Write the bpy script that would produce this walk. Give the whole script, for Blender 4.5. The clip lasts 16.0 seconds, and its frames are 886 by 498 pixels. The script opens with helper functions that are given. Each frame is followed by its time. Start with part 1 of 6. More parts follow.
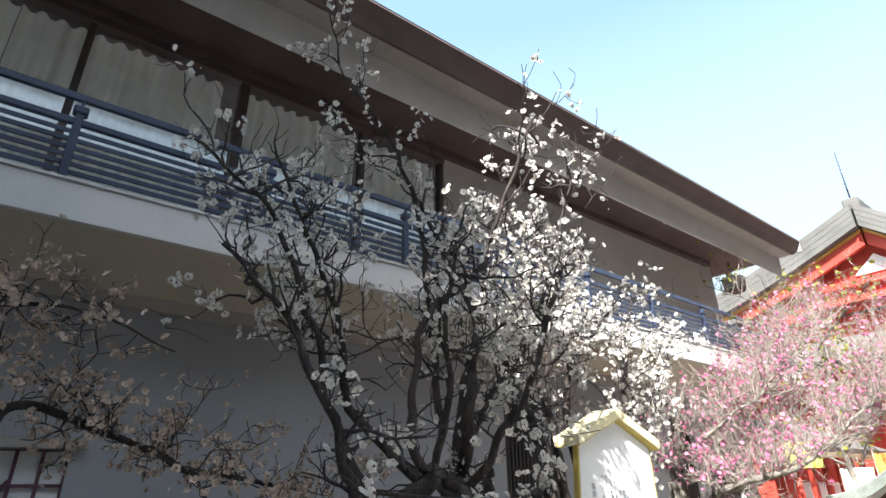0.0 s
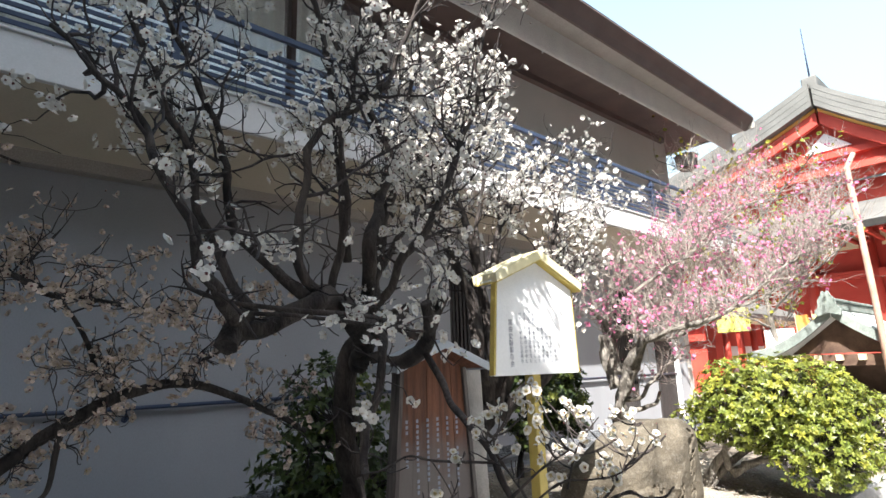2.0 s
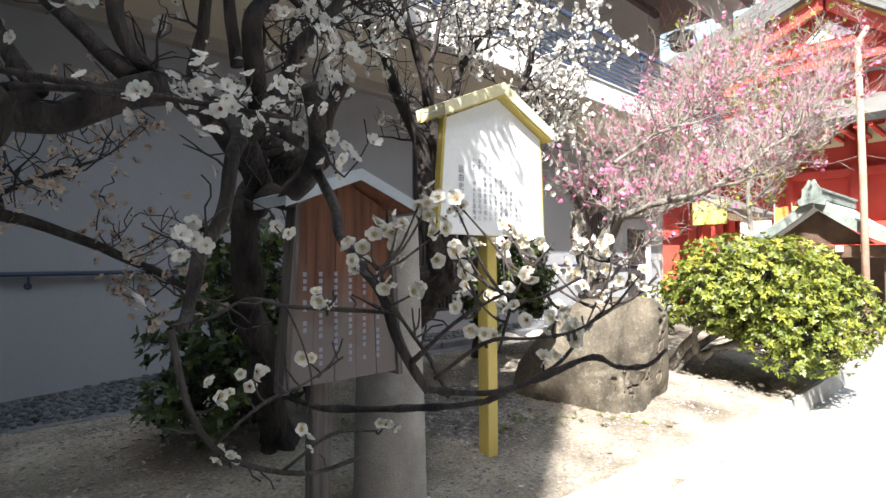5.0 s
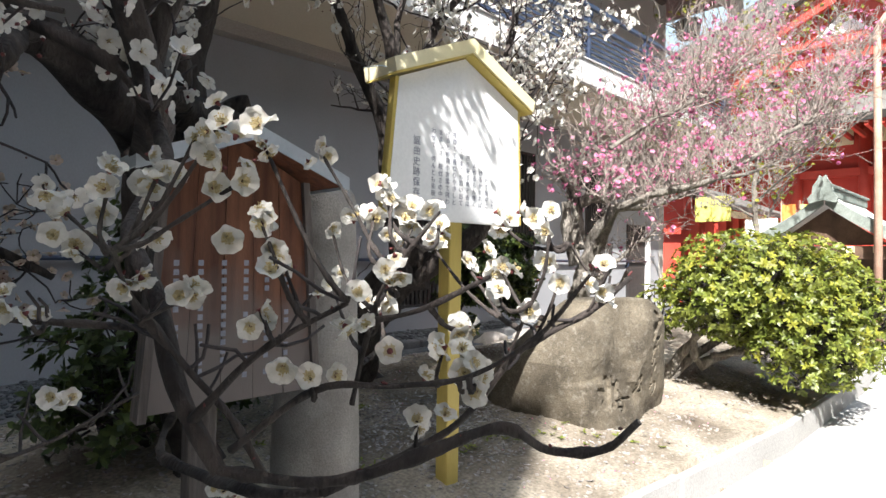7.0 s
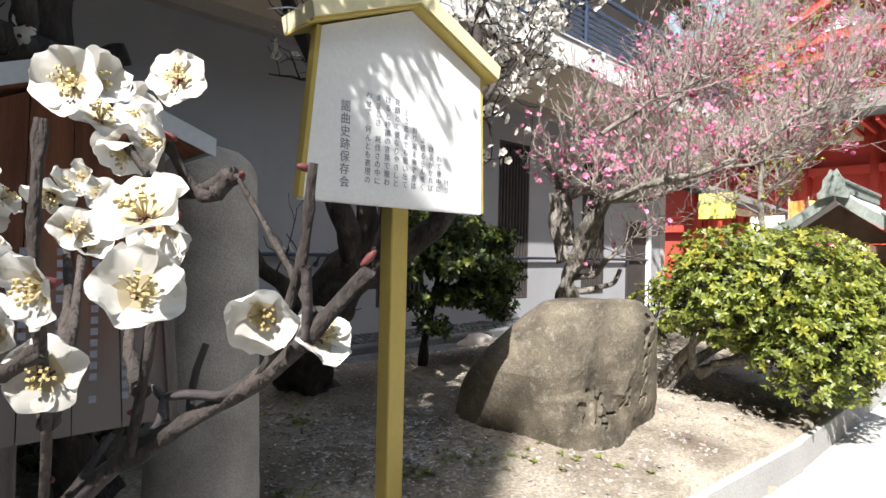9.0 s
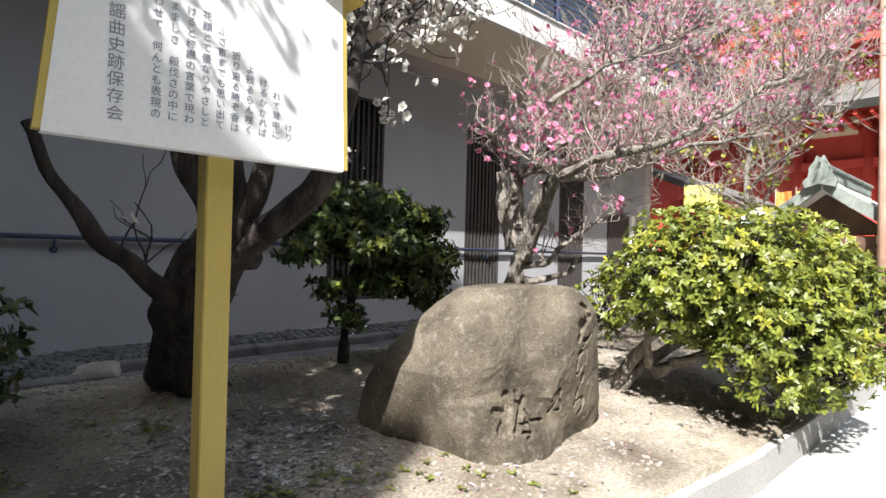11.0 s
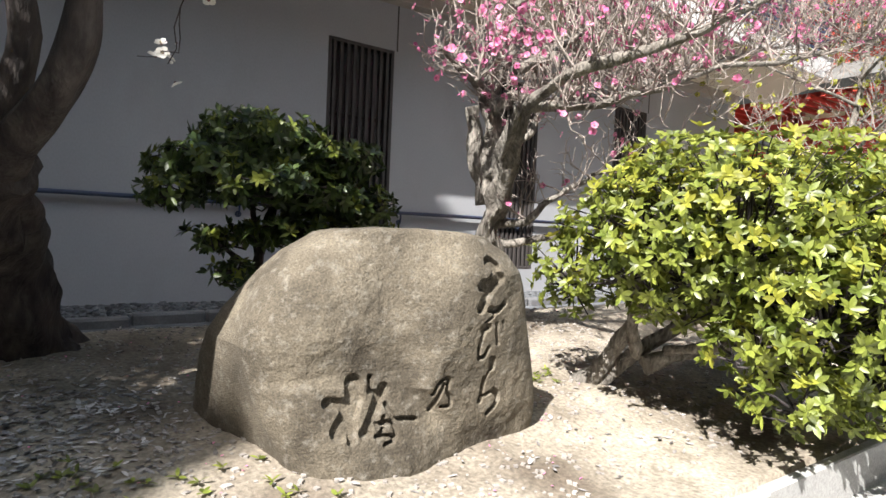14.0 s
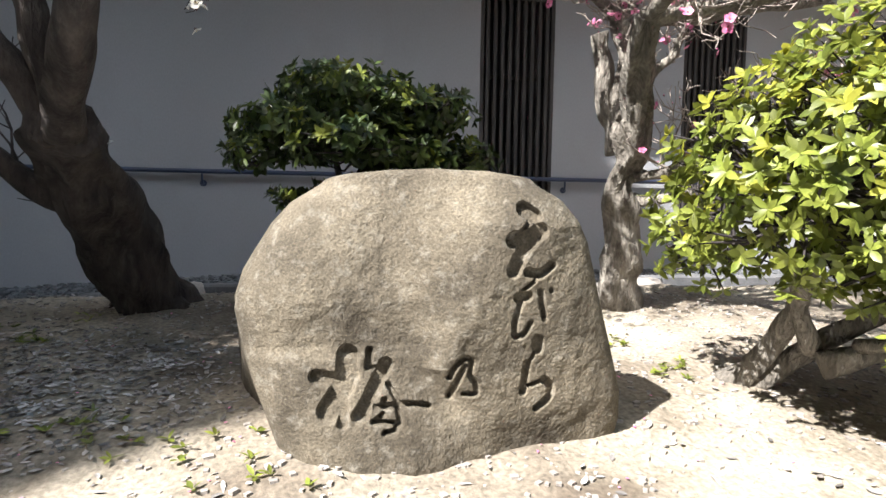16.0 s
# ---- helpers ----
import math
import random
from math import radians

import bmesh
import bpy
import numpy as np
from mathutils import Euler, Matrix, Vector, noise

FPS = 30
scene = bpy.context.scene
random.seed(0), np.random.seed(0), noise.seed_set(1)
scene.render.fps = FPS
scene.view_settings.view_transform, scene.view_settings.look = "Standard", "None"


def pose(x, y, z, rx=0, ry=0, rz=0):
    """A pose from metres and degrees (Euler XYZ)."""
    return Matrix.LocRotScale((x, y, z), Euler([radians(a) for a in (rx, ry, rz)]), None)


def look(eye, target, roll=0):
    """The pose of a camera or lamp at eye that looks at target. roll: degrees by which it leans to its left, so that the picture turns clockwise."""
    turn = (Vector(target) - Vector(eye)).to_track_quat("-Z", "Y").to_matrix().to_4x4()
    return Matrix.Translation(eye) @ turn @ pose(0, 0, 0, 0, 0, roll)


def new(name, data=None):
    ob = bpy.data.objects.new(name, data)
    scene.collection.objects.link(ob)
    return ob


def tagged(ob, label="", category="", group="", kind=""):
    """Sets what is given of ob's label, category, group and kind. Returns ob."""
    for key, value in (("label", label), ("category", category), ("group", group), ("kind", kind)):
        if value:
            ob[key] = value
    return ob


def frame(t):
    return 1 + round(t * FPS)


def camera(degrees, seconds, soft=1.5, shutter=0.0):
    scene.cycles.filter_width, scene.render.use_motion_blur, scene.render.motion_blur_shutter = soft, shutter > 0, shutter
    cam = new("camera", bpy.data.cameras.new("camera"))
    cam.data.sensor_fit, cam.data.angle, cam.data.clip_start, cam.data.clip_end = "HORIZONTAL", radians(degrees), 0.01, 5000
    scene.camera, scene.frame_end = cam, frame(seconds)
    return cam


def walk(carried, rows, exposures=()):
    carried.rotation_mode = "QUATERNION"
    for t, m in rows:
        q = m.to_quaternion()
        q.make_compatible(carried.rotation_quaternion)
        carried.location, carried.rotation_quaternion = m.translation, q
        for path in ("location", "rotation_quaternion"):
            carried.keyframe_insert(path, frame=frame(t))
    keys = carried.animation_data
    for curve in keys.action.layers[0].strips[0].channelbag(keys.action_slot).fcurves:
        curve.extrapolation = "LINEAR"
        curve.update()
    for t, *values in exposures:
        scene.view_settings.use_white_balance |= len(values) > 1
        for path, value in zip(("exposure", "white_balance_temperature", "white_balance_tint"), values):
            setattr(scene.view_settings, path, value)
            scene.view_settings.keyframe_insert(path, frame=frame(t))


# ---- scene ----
cam = camera(77.9, 16.0)
PATH = [
    (0, (0.495, 0.16, 2.029), (1.613, 1.613, 2.83), -0.6),
    (0.5, (0.616, 0.183, 2.002), (1.76, 1.622, 2.79), -0.9),
    (1, (0.818, 0.268, 1.918), (2.001, 1.695, 2.668), -1.3),
    (1.5, (1.003, 0.306, 1.779), (2.245, 1.752, 2.385), -1.6),
    (2, (1.085, 0.241, 1.677), (2.369, 1.715, 2.101), -1.9),
    (2.5, (1.156, 0.216, 1.566), (2.461, 1.708, 1.832), -1.8),
    (3, (1.236, 0.305, 1.499), (2.558, 1.797, 1.656), -1.8),
    (3.5, (1.427, 0.509, 1.455), (2.772, 1.984, 1.564), -1.4),
    (4, (1.674, 0.588, 1.412), (3.037, 2.05, 1.492), -1.4),
    (6.5, (2.299, 1.048, 1.421), (3.667, 2.506, 1.444), 1.0),
    (7, (2.574, 1.051, 1.401), (3.939, 2.513, 1.422), 0.9),
    (7.5, (2.794, 1.054, 1.401), (4.163, 2.512, 1.414), 1.2),
    (8, (2.901, 1.082, 1.405), (4.267, 2.543, 1.419), 1.4),
    (8.5, (3.053, 1.165, 1.393), (4.414, 2.63, 1.409), 1.3),
    (9, (3.19, 1.245, 1.381), (4.544, 2.717, 1.393), 1.3),
    (11.5, (4.429, 1.266, 1.225), (5.786, 2.735, 1.23), 1.6),
    (12, (4.75, 1.15, 1.207), (6.094, 2.631, 1.206), 2.0),
    (12.5, (4.947, 1.095, 1.185), (6.257, 2.606, 1.174), 2.3),
    (13, (5.163, 1.219, 1.122), (6.43, 2.766, 1.098), 2.6),
    (13.5, (5.39, 1.337, 1.089), (6.592, 2.935, 1.04), 2.6),
    (14, (5.677, 1.3, 1.046), (6.775, 2.97, 0.984), 2.5),
    (14.5, (5.936, 1.224, 1.031), (6.84, 3.006, 0.937), 2.0),
    (15, (6.111, 1.32, 0.958), (6.805, 3.192, 0.835), 1.8),
    (15.5, (6.349, 1.461, 0.939), (6.867, 3.387, 0.79), 1.3),
    (16, (6.616, 1.483, 0.922), (6.99, 3.441, 0.767), 0.8),
]
walk(cam, [(t, look(eye, target, roll)) for t, eye, target, roll in PATH], [(0, 1.8), (4, 1.9), (7, 1.6), (8.5, 1.35), (9.2, 1.35), (12, 1.45), (14.5, 1.6), (16, 1.82)])

# ---------------- world, sun ----------------
SUN = Vector((1.73, 1.0, -2.1)).normalized()          # the way the light travels
world = bpy.data.worlds.new("world")
scene.world = world
world.use_nodes = True
wn = world.node_tree.nodes
sky = wn.new("ShaderNodeTexSky")
sky.sky_type = "NISHITA"
sky.sun_disc = False
sky.sun_elevation = math.asin(-SUN.z)
sky.sun_rotation = math.atan2(-SUN.x, -SUN.y)
sky.air_density, sky.dust_density, sky.ozone_density = 1.0, 3.5, 1.0
mist = wn.new("ShaderNodeMix")                        # thin pale winter veil over the whole sky
mist.data_type = "RGBA"
mist.inputs[0].default_value = 0.35
mist.inputs[7].default_value = (1.35, 2.35, 2.7, 1)
world.node_tree.links.new(sky.outputs[0], mist.inputs[6])
world.node_tree.links.new(mist.outputs[2], wn["Background"].inputs[0])
wn["Background"].inputs[1].default_value = 0.15
sun = new("sun", bpy.data.lights.new("sun", "SUN"))
sun.data.energy, sun.data.angle, sun.data.color = 5.0, radians(0.55), (1.0, 0.97, 0.935)
sun.matrix_world = look((-8, -5, 14), tuple(Vector((-8, -5, 14)) + SUN))


# ---------------- materials ----------------
def material(name, a, b, rough=0.8, scale=3.0, fine=40.0, bump=0.2, metal=0.0, through_light=0.0, stain=None, stretch=(1, 1, 1), spec=0.4, rnd=0.0, dist=0.01, g=0.2):
    """Two-scale procedural surface: broad patches between colours a and b, fine grain and relief; stain: (colour, amount, scale)."""
    m = bpy.data.materials.new(name)
    m.use_nodes = True
    n, l = m.node_tree.nodes, m.node_tree.links
    p = n["Principled BSDF"]
    tc, mp = n.new("ShaderNodeTexCoord"), n.new("ShaderNodeMapping")
    mp.inputs["Scale"].default_value = stretch
    l.new(tc.outputs["Object"], mp.inputs["Vector"])
    big, small = n.new("ShaderNodeTexNoise"), n.new("ShaderNodeTexNoise")
    big.inputs["Scale"].default_value, big.inputs["Detail"].default_value = scale, 6
    small.inputs["Scale"].default_value, small.inputs["Detail"].default_value = fine, 5
    l.new(mp.outputs[0], big.inputs["Vector"]), l.new(mp.outputs[0], small.inputs["Vector"])
    ramp = n.new("ShaderNodeValToRGB")
    ramp.color_ramp.elements[0].position, ramp.color_ramp.elements[1].position = 0.32, 0.68
    ramp.color_ramp.elements[0].color, ramp.color_ramp.elements[1].color = (*a, 1), (*b, 1)
    l.new(big.outputs["Fac"], ramp.inputs[0])
    grain = n.new("ShaderNodeMapRange")
    grain.inputs["From Min"].default_value, grain.inputs["From Max"].default_value = 0.25, 0.75
    grain.inputs["To Min"].default_value, grain.inputs["To Max"].default_value = 1 - g, 1 + g
    l.new(small.outputs["Fac"], grain.inputs["Value"])
    mul = n.new("ShaderNodeMix")
    mul.data_type, mul.blend_type = "RGBA", "MULTIPLY"
    mul.inputs[0].default_value = 1.0
    l.new(ramp.outputs[0], mul.inputs[6]), l.new(grain.outputs[0], mul.inputs[7])
    col = mul.outputs[2]
    if rnd:
        oi, ge, ad, mr = n.new("ShaderNodeObjectInfo"), n.new("ShaderNodeNewGeometry"), n.new("ShaderNodeMath"), n.new("ShaderNodeMapRange")
        ad.operation = "ADD"
        fr = n.new("ShaderNodeMath")
        fr.operation = "FRACT"
        l.new(oi.outputs["Random"], ad.inputs[0]), l.new(ge.outputs["Random Per Island"], ad.inputs[1]), l.new(ad.outputs[0], fr.inputs[0])
        mr.inputs["To Min"].default_value, mr.inputs["To Max"].default_value = 1 - rnd, 1 + rnd
        l.new(fr.outputs[0], mr.inputs["Value"])
        m2 = n.new("ShaderNodeMix")
        m2.data_type, m2.blend_type = "RGBA", "MULTIPLY"
        m2.inputs[0].default_value = 1.0
        l.new(col, m2.inputs[6]), l.new(mr.outputs[0], m2.inputs[7])
        col = m2.outputs[2]
    if stain:
        sc, amount, ss = stain
        st, sr = n.new("ShaderNodeTexNoise"), n.new("ShaderNodeValToRGB")
        st.inputs["Scale"].default_value, st.inputs["Detail"].default_value, st.inputs["Roughness"].default_value = ss, 8, 0.7
        l.new(mp.outputs[0], st.inputs["Vector"])
        sr.color_ramp.elements[0].position, sr.color_ramp.elements[1].position = 0.52, 0.72
        sr.color_ramp.elements[0].color, sr.color_ramp.elements[1].color = (0, 0, 0, 1), (amount, amount, amount, 1)
        l.new(st.outputs["Fac"], sr.inputs[0])
        m3 = n.new("ShaderNodeMix")
        m3.data_type = "RGBA"
        l.new(sr.outputs[0], m3.inputs[0]), l.new(col, m3.inputs[6])
        m3.inputs[7].default_value = (*sc, 1)
        col = m3.outputs[2]
    l.new(col, p.inputs["Base Color"])
    p.inputs["Roughness"].default_value, p.inputs["Metallic"].default_value = rough, metal
    p.inputs["Specular IOR Level"].default_value = spec
    if bump:
        bp = n.new("ShaderNodeBump")
        bp.inputs["Strength"].default_value, bp.inputs["Distance"].default_value = bump, dist
        sm = n.new("ShaderNodeMath")
        sm.operation = "ADD"
        l.new(small.outputs["Fac"], sm.inputs[0]), l.new(big.outputs["Fac"], sm.inputs[1])
        l.new(sm.outputs[0], bp.inputs["Height"]), l.new(bp.outputs[0], p.inputs["Normal"])
    if through_light:
        tr, mx = n.new("ShaderNodeBsdfTranslucent"), n.new("ShaderNodeMixShader")
        l.new(col, tr.inputs["Color"])
        mx.inputs[0].default_value = through_light
        l.new(p.outputs[0], mx.inputs[1]), l.new(tr.outputs[0], mx.inputs[2])
        l.new(mx.outputs[0], n["Material Output"].inputs["Surface"])
    return m


def glass(name, tint=(0.9, 0.95, 1.0), ior=1.5):
    m = bpy.data.materials.new(name)
    m.use_nodes = True
    p = m.node_tree.nodes["Principled BSDF"]
    p.inputs["Base Color"].default_value = (*tint, 1)
    p.inputs["Transmission Weight"].default_value, p.inputs["Roughness"].default_value, p.inputs["IOR"].default_value = 1.0, 0.02, ior
    return m


M_PLASTER = material("plaster", (0.285, 0.29, 0.305), (0.33, 0.335, 0.35), 0.9, 0.6, 60, 0.08, stain=((0.25, 0.245, 0.245), 0.35, 1.3), stretch=(1, 1, 0.5), g=0.05)
M_PLASTER_UP = material("upper_plaster", (0.42, 0.39, 0.35), (0.48, 0.45, 0.41), 0.9, 0.7, 50, 0.08, g=0.05)
M_SOFFIT = material("soffit_paint", (0.50, 0.44, 0.34), (0.56, 0.50, 0.40), 0.85, 0.8, 40, 0.06, g=0.05)
M_FASCIA = material("fascia_paint", (0.55, 0.545, 0.54), (0.62, 0.615, 0.61), 0.75, 0.7, 40, 0.06, stain=((0.5, 0.48, 0.45), 0.4, 2.0), g=0.05)
M_BROWN = material("brown_metal", (0.075, 0.05, 0.045), (0.11, 0.075, 0.065), 0.55, 1.5, 50, 0.05, g=0.05)
M_RIB = material("ribbed_metal", (0.44, 0.42, 0.40), (0.52, 0.50, 0.47), 0.6, 1.5, 60, 0.04)
M_EAVE = material("eave_board", (0.30, 0.275, 0.25), (0.36, 0.33, 0.30), 0.7, 1.5, 50, 0.05)
M_ROOF = material("roof_tile", (0.10, 0.10, 0.10), (0.16, 0.16, 0.155), 0.6, 2, 40, 0.2)
M_RAIL = material("rail_blue_black", (0.028, 0.040, 0.075), (0.045, 0.062, 0.11), 0.4, 2, 60, 0.03, g=0.05)
M_DARK = material("dark_timber", (0.03, 0.026, 0.025), (0.055, 0.048, 0.045), 0.7, 4, 60, 0.1, stretch=(6, 6, 1))
M_CURTAIN = material("curtain_cloth", (0.80, 0.76, 0.66), (0.87, 0.84, 0.76), 0.95, 1.2, 90, 0.06, through_light=0.3, stretch=(3, 1, 0.6), g=0.05)
M_GLASS = glass("window_glass")
M_GLASS_UP = bpy.data.materials.new("coated_glass")
M_GLASS_UP.use_nodes = True
gn, gl = M_GLASS_UP.node_tree.nodes, M_GLASS_UP.node_tree.links
gn.remove(gn["Principled BSDF"])
gtr, ggl, gmx = (gn.new(k) for k in ("ShaderNodeBsdfTransparent", "ShaderNodeBsdfGlossy", "ShaderNodeMixShader"))
gmx.inputs[0].default_value = 0.15
gtr.inputs["Color"].default_value, ggl.inputs["Roughness"].default_value = (0.95, 0.97, 1.0, 1), 0.01
gl.new(gtr.outputs[0], gmx.inputs[1]), gl.new(ggl.outputs[0], gmx.inputs[2])
gl.new(gmx.outputs[0], gn["Material Output"].inputs["Surface"])
# lighter than the lower room, to bounce light onto the curtains
M_ROOM_UP = material("upper_room_bounce", (0.48, 0.46, 0.42), (0.55, 0.53, 0.49), 0.9, 1, 30, 0.0)
# dark colour carries the dimness of the unlit lower rooms
M_ROOM = material("unlit_room", (0.09, 0.09, 0.09), (0.13, 0.13, 0.13), 0.9, 1, 30, 0.0)
M_SOIL = material("sandy_soil", (0.125, 0.10, 0.076), (0.36, 0.32, 0.255), 0.95, 1.4, 45, 0.8, stain=((0.085, 0.066, 0.046), 0.85, 2.6), g=0.45)
M_PAVE = material("pale_paving", (0.31, 0.305, 0.295), (0.37, 0.365, 0.355), 0.9, 0.8, 70, 0.25, stain=((0.28, 0.27, 0.25), 0.4, 3.0))
M_GRAVEL = material("grey_gravel", (0.07, 0.075, 0.08), (0.15, 0.155, 0.165), 0.9, 8, 60, 0.5, rnd=0.35)
M_KERB = material("kerb_stone", (0.08, 0.082, 0.086), (0.15, 0.15, 0.155), 0.85, 3, 50, 0.4, stain=((0.08, 0.08, 0.08), 0.7, 4))
M_BARK = material("plum_bark", (0.017, 0.0135, 0.013), (0.068, 0.055, 0.049), 0.95, 11, 55, 1.0, stain=((0.13, 0.12, 0.105), 0.35, 14), stretch=(1, 1, 0.35), dist=0.02)
M_BARK_PALE = material("grey_bark", (0.13, 0.115, 0.098), (0.28, 0.255, 0.22), 0.95, 10, 60, 1.0, stain=((0.045, 0.038, 0.033), 0.95, 14), stretch=(1, 1, 0.35), dist=0.03, g=0.4)
M_TWIG = material("twig_bark", (0.022, 0.018, 0.019), (0.06, 0.05, 0.049), 0.9, 20, 80, 0.4)
M_TWIG_PALE = material("grey_twig", (0.20, 0.17, 0.15), (0.34, 0.29, 0.26), 0.9, 20, 80, 0.4)
M_PETAL = material("white_petal", (0.66, 0.63, 0.57), (0.76, 0.745, 0.71), 0.7, 30, 120, 0.1, through_light=0.35, rnd=0.08, g=0.05)
M_PETAL_IN = material("inner_petal", (0.50, 0.42, 0.25), (0.62, 0.55, 0.38), 0.7, 30, 120, 0.1, through_light=0.35, g=0.05)
M_PETAL_PINK = material("pink_petal", (0.58, 0.10, 0.28), (0.78, 0.36, 0.50), 0.7, 20, 90, 0.1, through_light=0.35, rnd=0.2)
M_PETAL_DRY = material("withered_petal", (0.40, 0.31, 0.24), (0.60, 0.50, 0.43), 0.9, 20, 90, 0.2, through_light=0.25, rnd=0.25)
M_STAMEN = material("stamen", (0.42, 0.32, 0.14), (0.58, 0.48, 0.26), 0.8, 60, 200, 0.1)
M_CALYX = material("calyx", (0.07, 0.015, 0.018), (0.15, 0.04, 0.035), 0.7, 60, 200, 0.1)
M_LEAF = material("glossy_leaf", (0.10, 0.135, 0.022), (0.235, 0.26, 0.047), 0.42, 6, 40, 0.1, through_light=0.35, rnd=0.45, spec=0.5)
M_LEAF_DARK = material("dark_leaf", (0.026, 0.045, 0.014), (0.075, 0.105, 0.024), 0.4, 5, 40, 0.1, through_light=0.25, rnd=0.45, spec=0.45)
M_LEAF_YEL = material("yellow_green_leaf", (0.22, 0.24, 0.03), (0.34, 0.33, 0.05), 0.5, 6, 40, 0.1, through_light=0.4, rnd=0.3)
M_STONE = material("monument_stone", (0.050, 0.041, 0.029), (0.15, 0.127, 0.093), 0.92, 3.4, 110, 0.6, stain=((0.29, 0.27, 0.23), 0.5, 22), g=0.45)
M_GRANITE = material("grey_granite", (0.25, 0.225, 0.205), (0.37, 0.34, 0.31), 0.9, 5, 120, 0.5, stain=((0.20, 0.18, 0.16), 0.5, 7))
M_WHITE = material("white_board", (0.80, 0.80, 0.80), (0.84, 0.84, 0.83), 0.55, 1.5, 60, 0.03, g=0.05)
M_YELLOW = material("yellow_paint", (0.46, 0.35, 0.09), (0.56, 0.44, 0.13), 0.5, 2, 60, 0.05, stretch=(1, 1, 0.3), g=0.05)
M_CREAM = material("cream_paint", (0.72, 0.64, 0.38), (0.78, 0.71, 0.48), 0.55, 2, 60, 0.05, g=0.05)
M_INK = material("ink", (0.22, 0.23, 0.28), (0.28, 0.29, 0.34), 0.7, 10, 80, 0.0)
M_WOOD = material("red_brown_timber", (0.07, 0.024, 0.014), (0.18, 0.068, 0.034), 0.6, 5, 70, 0.2, stretch=(7, 7, 0.5), rnd=0.25)
M_WOOD_GREY = material("weathered_timber", (0.075, 0.062, 0.058), (0.15, 0.13, 0.118), 0.9, 6, 70, 0.3, stretch=(7, 7, 0.5), rnd=0.15)
M_ZINC = material("pale_zinc", (0.50, 0.54, 0.58), (0.60, 0.64, 0.68), 0.45, 3, 60, 0.08, metal=0.5, g=0.05)
M_RED = material("vermilion", (0.44, 0.045, 0.03), (0.52, 0.07, 0.045), 0.6, 1.2, 40, 0.05, g=0.05)
M_HALLROOF = material("hall_roof", (0.10, 0.10, 0.093), (0.15, 0.15, 0.14), 0.7, 0.8, 20, 0.2)
M_COPPER = material("green_copper", (0.16, 0.19, 0.17), (0.26, 0.29, 0.265), 0.7, 2.5, 40, 0.15, stain=((0.09, 0.11, 0.09), 0.6, 4))
M_COPPER_L = material("pale_copper", (0.52, 0.55, 0.53), (0.64, 0.66, 0.63), 0.6, 2.5, 40, 0.15)
M_OLDWOOD = material("old_brown_timber", (0.07, 0.04, 0.028), (0.12, 0.075, 0.05), 0.8, 5, 50, 0.2)
M_POLE = material("bamboo_pole", (0.36, 0.22, 0.16), (0.46, 0.31, 0.24), 0.6, 4, 50, 0.15)
M_GOLD = material("yellow_sign", (0.62, 0.60, 0.12), (0.70, 0.67, 0.20), 0.6, 4, 50, 0.03)
M_LITTER = material("leaf_litter", (0.13, 0.115, 0.105), (0.44, 0.42, 0.41), 0.9, 9, 60, 0.2, rnd=0.6)
M_CONCRETE = material("shade_block_grey", (0.24, 0.24, 0.24), (0.30, 0.30, 0.295), 0.9, 0.5, 20, 0.1)


